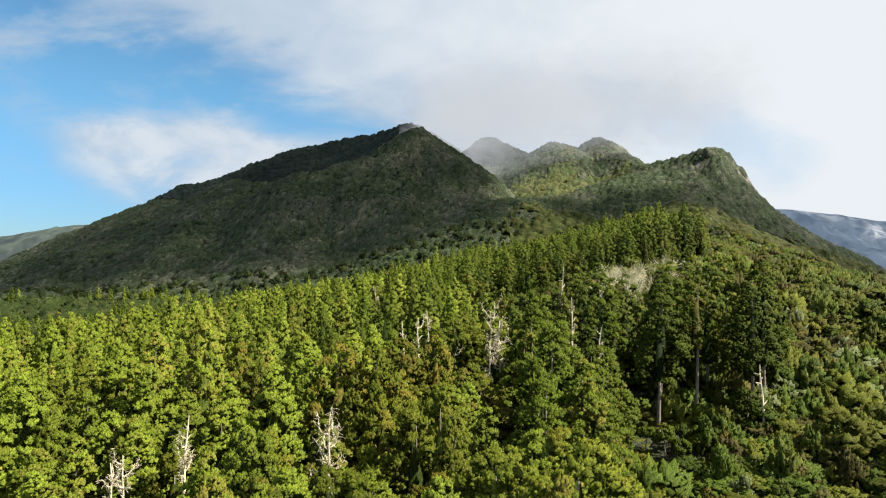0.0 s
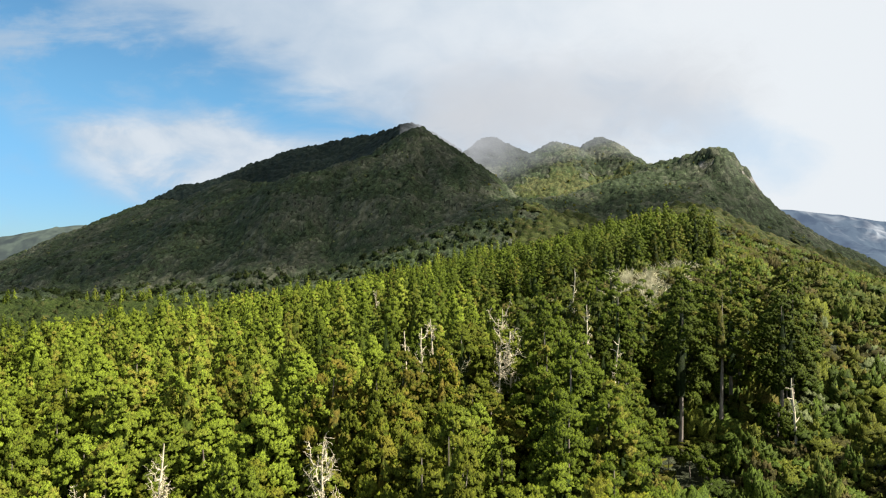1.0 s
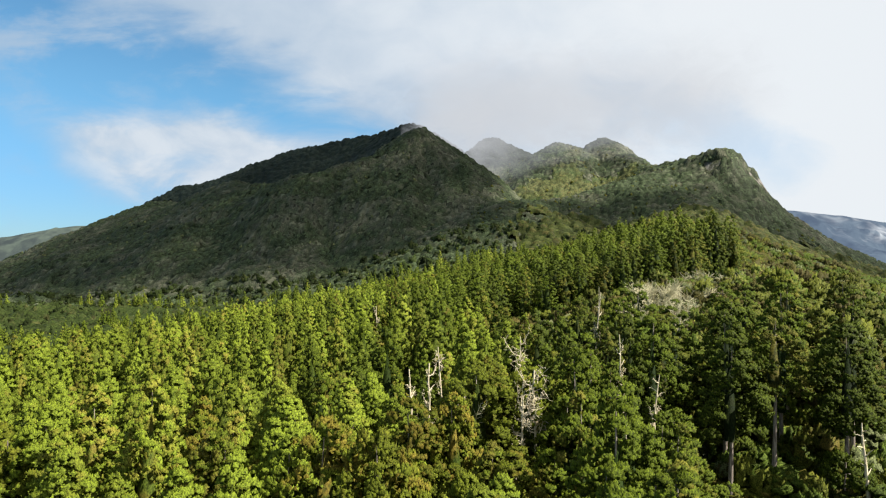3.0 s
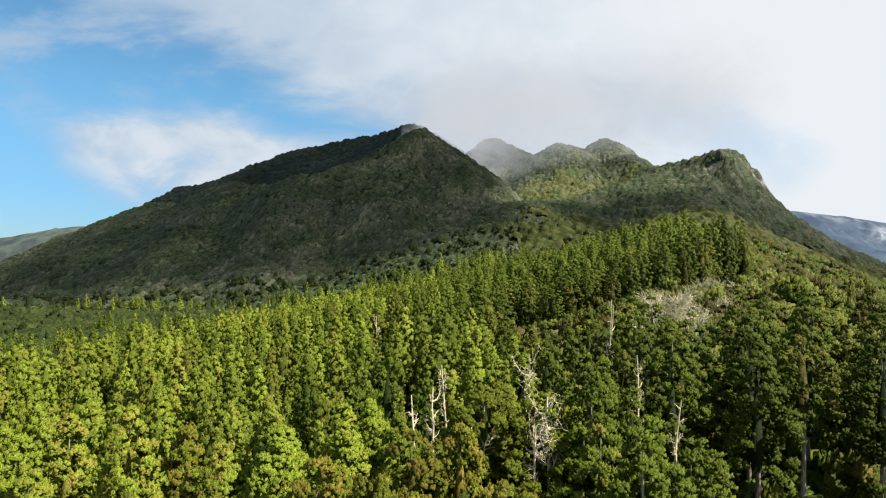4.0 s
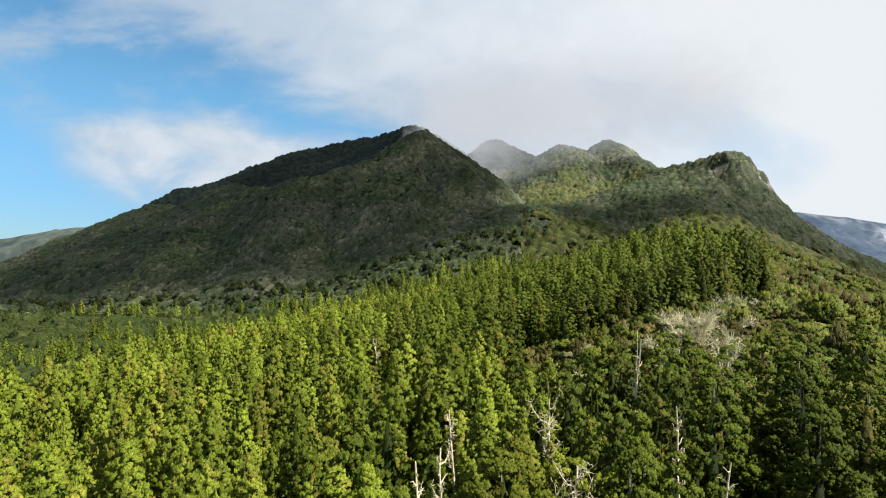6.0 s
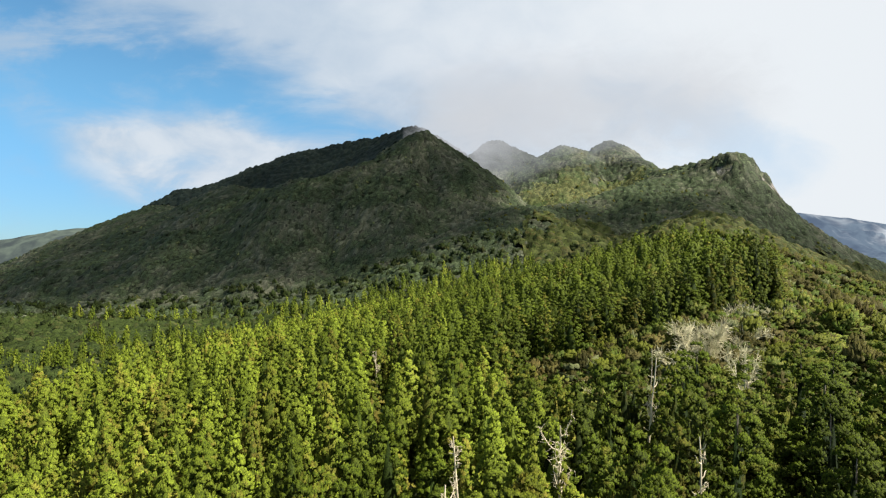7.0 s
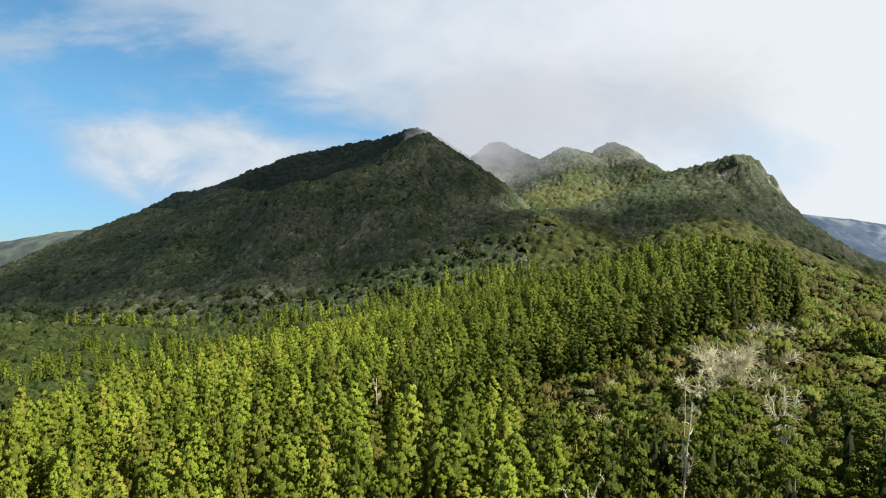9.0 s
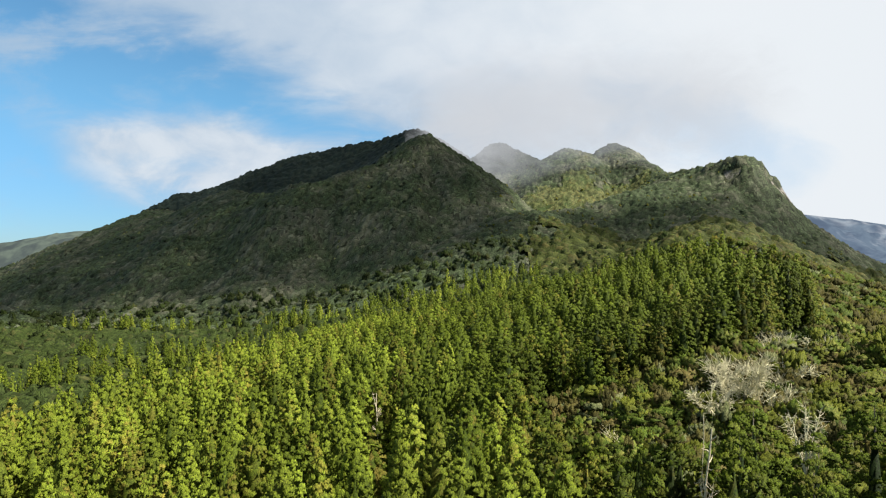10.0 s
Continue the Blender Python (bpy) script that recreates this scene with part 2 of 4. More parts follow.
BLUFF = [(221, 690, 92, .9), (229, 655, 92, .85), (241, 630, 92, .85), (258, 612, 90, 1.2), (270, 606, 84, 1.8), (280, 600, 70, 2.0), (287, 597, 53, 1.9),
         (299, 592, 38, 1.6), (311, 588, 26, 1.4), (324, 570, 6, 1.2), (350, 540, -38, .9), (384, 500, -80, .8)]
SADDLE = [(200, 560, 42, .62), (145, 410, 18, .46), (85, 270, -6, .36), (75, 170, -10, .25)]
RIM = [(222, 650, 84, .62), (196, 640, 77, .5), (160, 620, 65, .42), (110, 590, 52, .38), (66, 560, 46, .38)]
FAR_HILL = [(-1900, 2200, -20, .3), (-1540, 2200, 16, .3), (-1344, 2200, 65, .3), (-1226, 2200, 86, .3), (-900, 2300, 150, .35), (-300, 2500, 180, .35)]
FAR_RANGE = [(1000, 3000, 240, .4), (1623, 3000, 190, .45), (1840, 3000, 168, .45), (2100, 3000, 131, .45), (2500, 2900, 60, .45)]
BASE = 60.0    # the heights above are counted from here


def land(x, y):
    x, y = np.asarray(x, float), np.asarray(y, float)
    crest = np.interp(y, [20, 80, 150, 250, 440], [-24, -20, -7, -6, -5])
    side = np.clip((x + 120) / 170, 0, 1)
    fore = -43 + (crest + 43) * (0.6 * side + 0.4 * side * side * (3 - 2 * side))
    fore = fore - 0.22 * np.maximum(x - 80, 0) - 0.3 * np.maximum(x - 115, 0)
    fore = fore - 6.5 * np.exp(-((x + 14) / 34) ** 2 - ((y - 136) / 36) ** 2)
    deep = -43 - np.clip(0.3 * (x - 150), 0, 210)
    h = soft_max(fore, deep, 10)
    for crest_line, r, k in ((SADDLE, 25, 12), (SPUR, 10, 10), (BACK_RIDGE, 12, 6), (PEAKS, 14, 8), (BLUFF, 4, 6), (RIM, 8, 10)):
        h = soft_max(ridge(x, y, crest_line, r), h, k)
    far = np.clip((np.hypot(x, y) - 260) / 300, 0, 1)
    h = h + rough(x, y, 30, 3) * 2.0 + far * (rough(x + 300, y, 85, 5) * 15.0)
    return h + BASE


def grid_mesh(name, xs, ys, height_of, mat):
    gx, gy = np.meshgrid(xs, ys)
    gz = height_of(gx, gy)
    nx, ny = len(xs), len(ys)
    i = (np.arange(ny - 1)[:, None] * nx + np.arange(nx - 1)).ravel()
    return quick_mesh(name, np.stack([gx, gy, gz], -1).reshape(-1, 3), np.stack([i, i + 1, i + nx + 1, i + nx], 1), mat, smooth=True)


def quick_mesh(name, verts, faces, mat, normals=None, smooth=False, **values):
    """A mesh from arrays; normals and values are per vertex."""
    me = bpy.data.meshes.new(name)
    k = faces.shape[1]
    me.vertices.add(len(verts))
    me.vertices.foreach_set("co", np.ascontiguousarray(verts, np.float32).ravel())
    me.loops.add(faces.size)
    me.loops.foreach_set("vertex_index", np.ascontiguousarray(faces, np.int32).ravel())
    me.polygons.add(len(faces))
    me.polygons.foreach_set("loop_start", np.arange(0, faces.size, k, dtype=np.int32))
    for key, value in values.items():
        at = me.attributes.new(key, "FLOAT", "POINT")
        at.data.foreach_set("value", np.ascontiguousarray(value, np.float32))
    if normals is not None:
        at = me.attributes.new("custom_normal", "FLOAT_VECTOR", "POINT")
        at.data.foreach_set("vector", np.ascontiguousarray(normals, np.float32).ravel())
    me.update(calc_edges=True)
    if smooth or normals is not None:
        me.polygons.foreach_set("use_smooth", np.ones(len(faces), bool))
    me.materials.append(mat)
    return me


def steps(*stretches):
    """Grid lines from stretches of (start, end, count)."""
    return np.concatenate([np.linspace(a, b, n, endpoint=False) for a, b, n in stretches] + [[stretches[-1][1]]])


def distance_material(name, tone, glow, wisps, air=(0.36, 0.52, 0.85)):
    """A far backdrop of land: its blue haze is put in as a glow, with cloud caught on it."""
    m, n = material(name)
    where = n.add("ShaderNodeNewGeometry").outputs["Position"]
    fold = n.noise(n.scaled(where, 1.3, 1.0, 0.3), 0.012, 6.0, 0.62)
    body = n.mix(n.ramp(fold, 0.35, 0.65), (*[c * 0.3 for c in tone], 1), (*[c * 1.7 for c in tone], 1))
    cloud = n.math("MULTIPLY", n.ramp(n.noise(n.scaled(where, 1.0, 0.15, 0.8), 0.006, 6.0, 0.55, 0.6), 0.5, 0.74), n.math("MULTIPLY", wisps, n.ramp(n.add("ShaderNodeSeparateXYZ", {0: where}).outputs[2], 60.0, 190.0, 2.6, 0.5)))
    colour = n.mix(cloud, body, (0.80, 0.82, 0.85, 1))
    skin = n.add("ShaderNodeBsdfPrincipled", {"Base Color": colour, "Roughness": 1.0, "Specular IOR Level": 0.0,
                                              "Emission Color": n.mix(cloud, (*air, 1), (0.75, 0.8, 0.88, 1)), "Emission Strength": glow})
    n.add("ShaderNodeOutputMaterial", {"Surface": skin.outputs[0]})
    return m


def backdrop_range(name, crest, span, mat, label):
    """A far mountain range with its folds, standing on the sheet of ground."""
    xs, ys = np.linspace(crest[0][0], crest[-1][0], 90), np.linspace(-span, span, 40) + crest[0][1]
    shape = lambda gx, gy: BASE + ridge(gx, gy, crest, 30) + rough(gx, gy, 220, 6) * 110 * np.clip(np.abs(gy - crest[0][1]) / 200, 0.12, 1)
    return tagged(new(name, grid_mesh(name, xs, ys, shape, mat)), label, "mountains", kind="structure")


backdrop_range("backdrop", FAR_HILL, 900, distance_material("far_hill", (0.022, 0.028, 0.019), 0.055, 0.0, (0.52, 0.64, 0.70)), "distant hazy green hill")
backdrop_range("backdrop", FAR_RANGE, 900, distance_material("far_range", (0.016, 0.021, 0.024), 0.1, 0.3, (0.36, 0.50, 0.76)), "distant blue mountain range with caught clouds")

XS = steps((-4600, -1200, 14), (-1200, -500, 16), (-500, -130, 50), (-130, 130, 66), (130, 420, 52), (420, 1200, 20), (1200, 4600, 24))
YS = steps((-4600, -300, 12), (-300, 10, 16), (10, 310, 76), (310, 1020, 120), (1020, 2000, 24), (2000, 4600, 40))
ground = tagged(new("ground", grid_mesh("ground", XS, YS, land, GROUND)), "hilly volcanic ground with dark undergrowth and bare rock", "ground", kind="structure")


# ---- plants ----
def unit(v):
    return v / np.maximum(np.linalg.norm(v, axis=-1, keepdims=True), 1e-9)


def puffs(rng, centres, outward, sizes, leaves, up=0.5, k=5, rings=1, slim=0.22, long=1.1, calm=0.3):
    """Rounded tufts: a small dome at each centre, set with short pointed sprays. Vertices, faces, normals and nearness to a tip."""
    n = len(centres)
    axis = unit(outward + np.array([0, 0, up]))
    a = unit(np.cross(axis, np.array([0.32, 0.91, 0.27])))
    b = np.cross(axis, a)
    s = sizes[:, None, None]
    v, nn, tip = [], [], []
    for r in range(rings):
        ang = (np.arange(k) + 0.5 * r) * 2 * math.pi / k
        side = a[:, None] * np.cos(ang)[None, :, None] + b[:, None] * np.sin(ang)[None, :, None]
        wide, lift, lean = ((1.0, -0.35, 0.15), (0.72, 0.5, 0.9))[r]
        v.append(centres[:, None] + side * s * wide * rng.uniform(0.72, 1.15, (n, k, 1)) + axis[:, None] * s * lift)
        nn.append(unit(side + lean * axis[:, None]))
        # tuft bases lean to the darker colour, as shade between tufts
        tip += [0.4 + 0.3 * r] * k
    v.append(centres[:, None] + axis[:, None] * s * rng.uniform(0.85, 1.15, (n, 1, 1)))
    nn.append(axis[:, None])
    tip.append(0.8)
    m = rings * k + 1
    i = np.arange(k)
    j = (i + 1) % k
    dome = [np.stack([i + (rings - 1) * k, j + (rings - 1) * k, np.full(k, m - 1)], 1)]
    if rings == 2:
        dome += [np.stack([i, j, i + k], 1), np.stack([j, j + k, i + k], 1)]
    dome = np.concatenate(dome)
    v, nn = [np.concatenate(v, 1).reshape(-1, 3)], [np.concatenate(nn, 1).reshape(-1, 3)]
    tip = [np.tile(np.array(tip), n)]
    f = [(dome[None] + (np.arange(n) * m)[:, None, None]).reshape(-1, 3)]
    if leaves:
        ways = unit(rng.normal(size=(n, leaves, 3)) * 0.8 + axis[:, None])
        across = unit(np.cross(ways, rng.normal(size=(n, leaves, 3))))
        c, span = centres[:, None], s * rng.uniform(0.5, 0.85, (n, leaves, 1))
        root = c + ways * s * 0.55
        blades = np.stack([root - across * span * slim, root + across * span * slim, root + unit(ways + np.array([0, 0, 0.6])) * span * long], 2)
        turn = (np.cross(blades[:, :, 1] - blades[:, :, 0], blades[:, :, 2] - blades[:, :, 0]) * ways).sum(-1) < 0
        blades[turn] = blades[turn][:, [1, 0, 2]]
        v.append(blades.reshape(-1, 3))
        nn.append(np.repeat(unit(ways + 0.4 * axis[:, None])[:, :, None], 3, 2).reshape(-1, 3))
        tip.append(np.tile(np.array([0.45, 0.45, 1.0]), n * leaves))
        f.append(np.arange(n * leaves * 3).reshape(-1, 3) + n * m)
    nn[0] = unit(nn[0] + calm * np.repeat(unit(outward), m, 0))
    if leaves:
        nn[1] = unit(nn[1] + calm * np.repeat(unit(outward), leaves * 3, 0))
    return np.concatenate(v), np.concatenate(f), np.concatenate(nn), np.concatenate(tip)


def on_lobes(rng, lobes, outward, spread, each, rise=0.35):
    """Puff centres and ways over the upper outer side of each lobe."""
    n = len(lobes)
    d = unit(rng.normal(size=(n, each, 3)) * 0.85 + outward[:, None] * 0.9 + np.array([0, 0, rise]))
    centres = lobes[:, None] + d * (spread[:, None] * rng.uniform(0.7, 1.05, (n, each)))[:, :, None]
    return centres.reshape(-1, 3), unit(d + outward[:, None] * 0.3).reshape(-1, 3)


def hull(height, low, radius_of, rings, sides):
    """A closed core inside a crown, coloured dark for the shade in there."""
    ts = np.linspace(0, 1, rings)
    a = np.arange(sides) * 2 * math.pi / sides
    verts = np.array([[radius_of(t) * math.cos(b), radius_of(t) * math.sin(b), low + t * (height - low)] for t in ts for b in a])
    faces = []
    for r in range(rings - 1):
        for s in range(sides):
            p, q = r * sides + s, r * sides + (s + 1) % sides
            faces += [(p, q, q + sides), (p, q + sides, p + sides)]
    return verts, np.array(faces)


def conifer(seed, height, radius, low, lobes, each, leaves, peak=1.7, size=0.4, ragged=0.1, sides=5, rings=1, lobe=0.2, core=(6, 6), heart=0.36, full=0.55, calm=0.6, wild=0.08, skin=0.0):
    """A cedar's crown as arrays: a dense tapering column of branch ends made of tufts, round a core coloured dark as
    shade. low: where the crown begins.
    """
    rng = np.random.RandomState(seed)
    shape = lambda t: radius * np.clip((1 - np.clip(t, 0, 1) ** peak), 0, 1) ** 0.75 * (0.6 + 0.4 * np.sin(np.clip(t * 2.6 + 0.3, 0, math.pi / 2)))
    fine = np.linspace(0, 1, 200)
    share = np.cumsum(shape(fine) + 0.12 * radius)
    t = np.interp((np.arange(lobes) + rng.uniform(0.0, 1.0, lobes)) / lobes, share / share[-1], fine)
    angle = np.arange(lobes) * 2.39996 + rng.normal(0, 0.35, lobes)
    spread = radius * lobe * rng.uniform(0.7, 1.35, lobes) * (1.05 - 0.3 * t)
    p = rng.uniform(0, 6.28, 4)
    uneven = 1 + wild * (np.sin(2 * angle + p[0] + 4 * t) + 0.8 * np.sin(angle + p[1] - 7 * t) + 0.6 * np.sin(11 * t + p[2]))
    r = np.maximum(shape(t) - 0.55 * spread, 0) * (1 + rng.normal(0, ragged, lobes)) * uneven
    bow = 0.12 * radius * np.sin(3 * t + p[3])
    middle = np.stack([r * np.cos(angle) + bow, r * np.sin(angle), low + t * (height - low) - 0.1 * radius], 1)
    outward = unit(np.stack([np.cos(angle), np.sin(angle), 0.3 + 1.6 * t ** 4], 1))
    centres, ways = on_lobes(rng, middle, outward, spread, each, 0.75)
    v, f, n, tip = puffs(rng, centres, ways, size * rng.uniform(0.7, 1.3, len(centres)), leaves, 1.2, sides, rings, 0.3, 1.5, calm)
    n = unit(n + full * unit(v * np.array([1, 1, 0]) + np.array([0, 0, 0.25 * radius])))
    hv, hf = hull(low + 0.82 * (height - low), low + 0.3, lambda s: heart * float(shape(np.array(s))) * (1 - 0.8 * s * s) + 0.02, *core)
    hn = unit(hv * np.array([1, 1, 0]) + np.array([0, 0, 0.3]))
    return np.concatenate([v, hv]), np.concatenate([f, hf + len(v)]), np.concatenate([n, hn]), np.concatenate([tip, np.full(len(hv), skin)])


def bush(seed, radius, tall, lobes, each, leaves, size=0.4, sides=5, rings=1):
    """A rounded shrub or broadleaf crown as arrays: lobes of leaf tufts over a dome, its foot at z = 0."""
    rng = np.random.RandomState(seed)
    d = rng.normal(size=(lobes, 3))
    d[:, 2] = np.abs(d[:, 2]) * 1.1
    d = unit(d)
    middle = d * np.array([radius, radius, tall]) * rng.uniform(0.5, 0.8, (lobes, 1))
    centres, ways = on_lobes(rng, middle, d, radius * rng.uniform(0.25, 0.45, lobes), each)
    return puffs(rng, centres, ways, size * rng.uniform(0.7, 1.35, len(centres)), leaves, 0.3, sides, rings, 0.4, 0.7, 0.7)


def tube(points, radii, sides=6):
    """A tapered limb along points, as arrays."""
    points = np.asarray(points, float)
    ways = unit(np.gradient(points, axis=0))
    a = unit(np.cross(ways, np.array([0.31, 0.87, 0.21])))
    b = np.cross(ways, a)
    ang = np.arange(sides) * 2 * math.pi / sides
    ring = a[:, None] * np.cos(ang)[None, :, None] + b[:, None] * np.sin(ang)[None, :, None]
    verts = (points[:, None] + ring * np.asarray(radii)[:, None, None]).reshape(-1, 3)
    faces = []
    for r in range(len(points) - 1):
        for s in range(sides):
            p, q = r * sides + s, r * sides + (s + 1) % sides
            faces += [(p, q, q + sides), (p, q + sides, p + sides)]
    return verts, np.array(faces)


def stem(name, height, radius, seed, mat, top=0.12):
    rng = np.random.RandomState(seed)
    z = np.linspace(-1.0, height, 7)
    wob = np.cumsum(rng.normal(0, 0.05, (7, 2)), 0)
    pts = np.concatenate([wob, z[:, None]], 1)
    radii = radius * np.linspace(1.15, top, 7)
    radii[0] *= 1.25
    v, f = tube(pts, radii, 7)
    return quick_mesh(name, v, f, mat, smooth=True)


def part(name, mesh, parent, label=""):
    ob = new(name, mesh)
    ob.parent = parent
    return tagged(ob, label)


def tree_kind(name, crown, mat, trunk_height, trunk_radius, seed):
    v, f, n, tip = crown
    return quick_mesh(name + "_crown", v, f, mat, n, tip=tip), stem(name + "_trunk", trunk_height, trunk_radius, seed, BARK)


def plant(kind, name, x, y, z, turn, scale, lean, label, category, group):
    """One tree as a thing: an empty at its foot with a trunk and a crown."""
    crown, trunk = kind
    base = tagged(new(name), label, category, group)
    base.matrix_world = pose(x, y, z, lean[0], lean[1], turn) @ Matrix.Diagonal((scale[0], scale[0], scale[1], 1))
    part("trunk", trunk, base)
    part("crown", crown, base)
    return base


def woods(name, kinds, rows, mat, label, category):
    """Uncountable plants as one object. kinds: crowns as arrays; rows: kind, x, y, z, turn, width scale, height scale, tint."""
    rows = np.asarray(rows)
    vs, fs, ns, tips, tints, start = [], [], [], [], [], 0
    for k, (v, f, n, tip) in enumerate(kinds):
        some = rows[rows[:, 0] == k]
        if not len(some):
            continue
        c, s = np.cos(some[:, 4])[:, None], np.sin(some[:, 4])[:, None]
        x = (v[:, 0] * c - v[:, 1] * s) * some[:, 5:6] + some[:, 1:2]
        y = (v[:, 0] * s + v[:, 1] * c) * some[:, 5:6] + some[:, 2:3]
        z = v[:, 2] * some[:, 6:7] + some[:, 3:4]
        vs.append(np.stack([x, y, z], -1).reshape(-1, 3))
        ns.append(np.stack([n[:, 0] * c - n[:, 1] * s, n[:, 0] * s + n[:, 1] * c, np.broadcast_to(n[:, 2], x.shape)], -1).reshape(-1, 3))
        fs.append((f[None] + (np.arange(len(some)) * len(v))[:, None, None] + start).reshape(-1, 3))
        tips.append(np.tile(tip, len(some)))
        tints.append(np.repeat(some[:, 7], len(v)))
        start += len(some) * len(v)
    me = quick_mesh(name, np.concatenate(vs), np.concatenate(fs), mat, np.concatenate(ns), tip=np.concatenate(tips), tint=np.concatenate(tints))
    return tagged(new(name, me), label, category, kind="stuff")


# ---- the cedar plantation ----
def border_at(y):
    """The plantation's border with the open slope."""
    return np.interp(y, [20, 45, 62, 70, 73, 100, 104, 112, 146, 152, 175, 185, 280], [8.5, 13, 17, 18.5, 19.5, 20.5, 17, 9, 8, 40, 72, 76, 88])


def planted(x, y):
    """Where cedars stand."""
    back = np.interp(x, [-260, -150, -60, 0, 50, 90], [235, 275, 320, 300, 290, 285])
    west = np.interp(y, [95, 122, 140, 190, 260, 330], [-220, -128, -106, -80, -62, -50])
    return (x < border_at(y)) & (y < back) & (x > west + 8 * rough(x, y, 30, 2))


# dead trees among the cedars: x, y, height of the top, length, arms, reach of the arms, thickness
SNAGS = [(17.3, 95.9, -2.8, 17, 4, 1.5, .13), (16.5, 79.0, -6.0, 16, 7, 0.9, .14), (6.9, 86.6, -7.2, 14, 9, 1.8, .16), (-4.4, 72.0, -8.2, 14, 5, 1.0, .14),
         (6.3, 70.5, -8.0, 14, 13, 2.0, .17), (4.9, 69.5, -10.0, 12, 12, 1.8, .15), (-8.5, 46.4, -12.2, 12, 17, 1.6, .14), (-13.3, 128.5, -7.6, 15, 9, .9, .11)]
SNAGS += [(-19.4, 48.0, -12.6, 12, 11, 1.3, .12), (-24.0, 45.5, -15.5, 9, 8, 1.0, .11), (-3.0, 75.5, -8.2, 14, 8, 1.2, .13), (18.5, 76.0, -9.4, 12, 5, .8, .13),
          (18.1, 97.6, -2.3, 17, 2, .5, .06), (37.4, 73.6, -13.5, 9.5, 0, .5, .17), (-21.5, 43.0, -14.0, 10, 9, 1.0, .11), (-1.6, 88.0, -8.6, 13, 6, .9, .13)]
rng = np.random.RandomState(11)
SPACING = 3.75
spots = []
for row in range(-19, 102):
    for col in range(-79, 32):
        x = col * SPACING + (row % 2) * SPACING / 2 + rng.normal(0, 1.05)
        y = 27 + row * SPACING * 0.9 + rng.normal(0, 1.05)
        if abs(x + 2) < max(0.78 * y + 16, 45) and planted(x, y) and math.hypot(x + 8, y - 82) > 4.2 and math.hypot(x - 21, y - 74) > 3.5 and rng.rand() > 0.05:
            spots.append((x, y))
spots = np.array(spots)
foot = land(spots[:, 0], spots[:, 1])
# the plantation's tops follow one smooth canopy; the trees are lower on the thin soil of the crest
sx, sy = spots[:, 0], spots[:, 1]
canopy_top = BASE - 16.7 + 0.119 * sx + 0.1132 * sy + 0.00036 * sx * sx + 0.00039 * sx * sy - 0.00027 * sy * sy
stretch = np.clip((canopy_top - foot) / 19.5, 0.42, 1.08) * np.clip(1 + rng.normal(0, 1, len(spots)) * np.interp(sy, [80, 120], [0.105, 0.15]), 0.68, 1.24) * (1 + 0.1 * rough(sx, sy, 25, 2))
for x, y, top, *_ in SNAGS:   # the living trees leave the dead ones free
    dx, dy = spots[:, 0] - x, spots[:, 1] - y
    before = (np.abs(dx - x / y * dy) < 2.4) & (dy < 0) & (dy > -14)
    tall_there = top + BASE - 2.2 + dy * (60 - top - BASE) / -y * 1.0 - foot
    stretch = np.where(before, np.minimum(stretch, tall_there / 20.5), stretch)
    stretch = np.where(np.hypot(dx, dy) < 2.3, np.minimum(stretch, 0.6), stretch)
stretch = np.where(spots[:, 1] < 60, np.minimum(stretch, 1.04), stretch)
reach = np.hypot(spots[:, 0] * 0.8, spots[:, 1] - 5) + 400.0 * (spots[:, 1] < 22)
order = np.argsort(reach)

near_kinds, border_kinds, olive_kinds = [], [], []
for k in range(8):
    h = 19.0 + (k % 4) * 0.9
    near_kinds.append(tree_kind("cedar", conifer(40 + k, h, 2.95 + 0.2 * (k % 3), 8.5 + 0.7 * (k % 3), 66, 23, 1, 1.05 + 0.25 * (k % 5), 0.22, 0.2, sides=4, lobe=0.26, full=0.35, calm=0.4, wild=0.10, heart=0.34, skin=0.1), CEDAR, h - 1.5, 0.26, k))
for k in range(4):
    h = 19.0 + k * 0.7
    border_kinds.append(tree_kind("border_cedar", conifer(50 + k, h, 3.0 + 0.2 * k, 3.0 + 0.6 * k, 60, 28, 1, 1.1 + 0.25 * k, 0.23, 0.23, sides=4, lobe=0.25, full=0.2, calm=0.28, wild=0.13, heart=0.28), BORDER_CEDAR, h - 1.5, 0.28, 8 + k))
for k in range(5):
    h = 18.5 + k * 0.6
    olive_kinds.append(tree_kind("olive_cedar", conifer(60 + k, h, 2.9 + 0.2 * k, 7.0 + 0.6 * k, 58, 26, 1, 1.7 + 0.3 * k, 0.23, 0.23, sides=4, lobe=0.26, full=0.25, calm=0.3, wild=0.14, heart=0.28), OLIVE_CEDAR, h - 1.5, 0.27, 12 + k))
at_border = (spots[:, 0] > border_at(spots[:, 1]) - np.interp(spots[:, 1], [40, 60, 95, 110], [5, 13, 13, 5]) * rng.uniform(0.7, 1.2, len(spots))) | ((spots[:, 0] > 4) & (spots[:, 1] > 140) & (spots[:, 1] < 160 + 0.3 * np.maximum(spots[:, 0] - 10, 0)))
at_border |= np.hypot(spots[:, 0] + 8, spots[:, 1] - 84) < 8
NEAR = 250
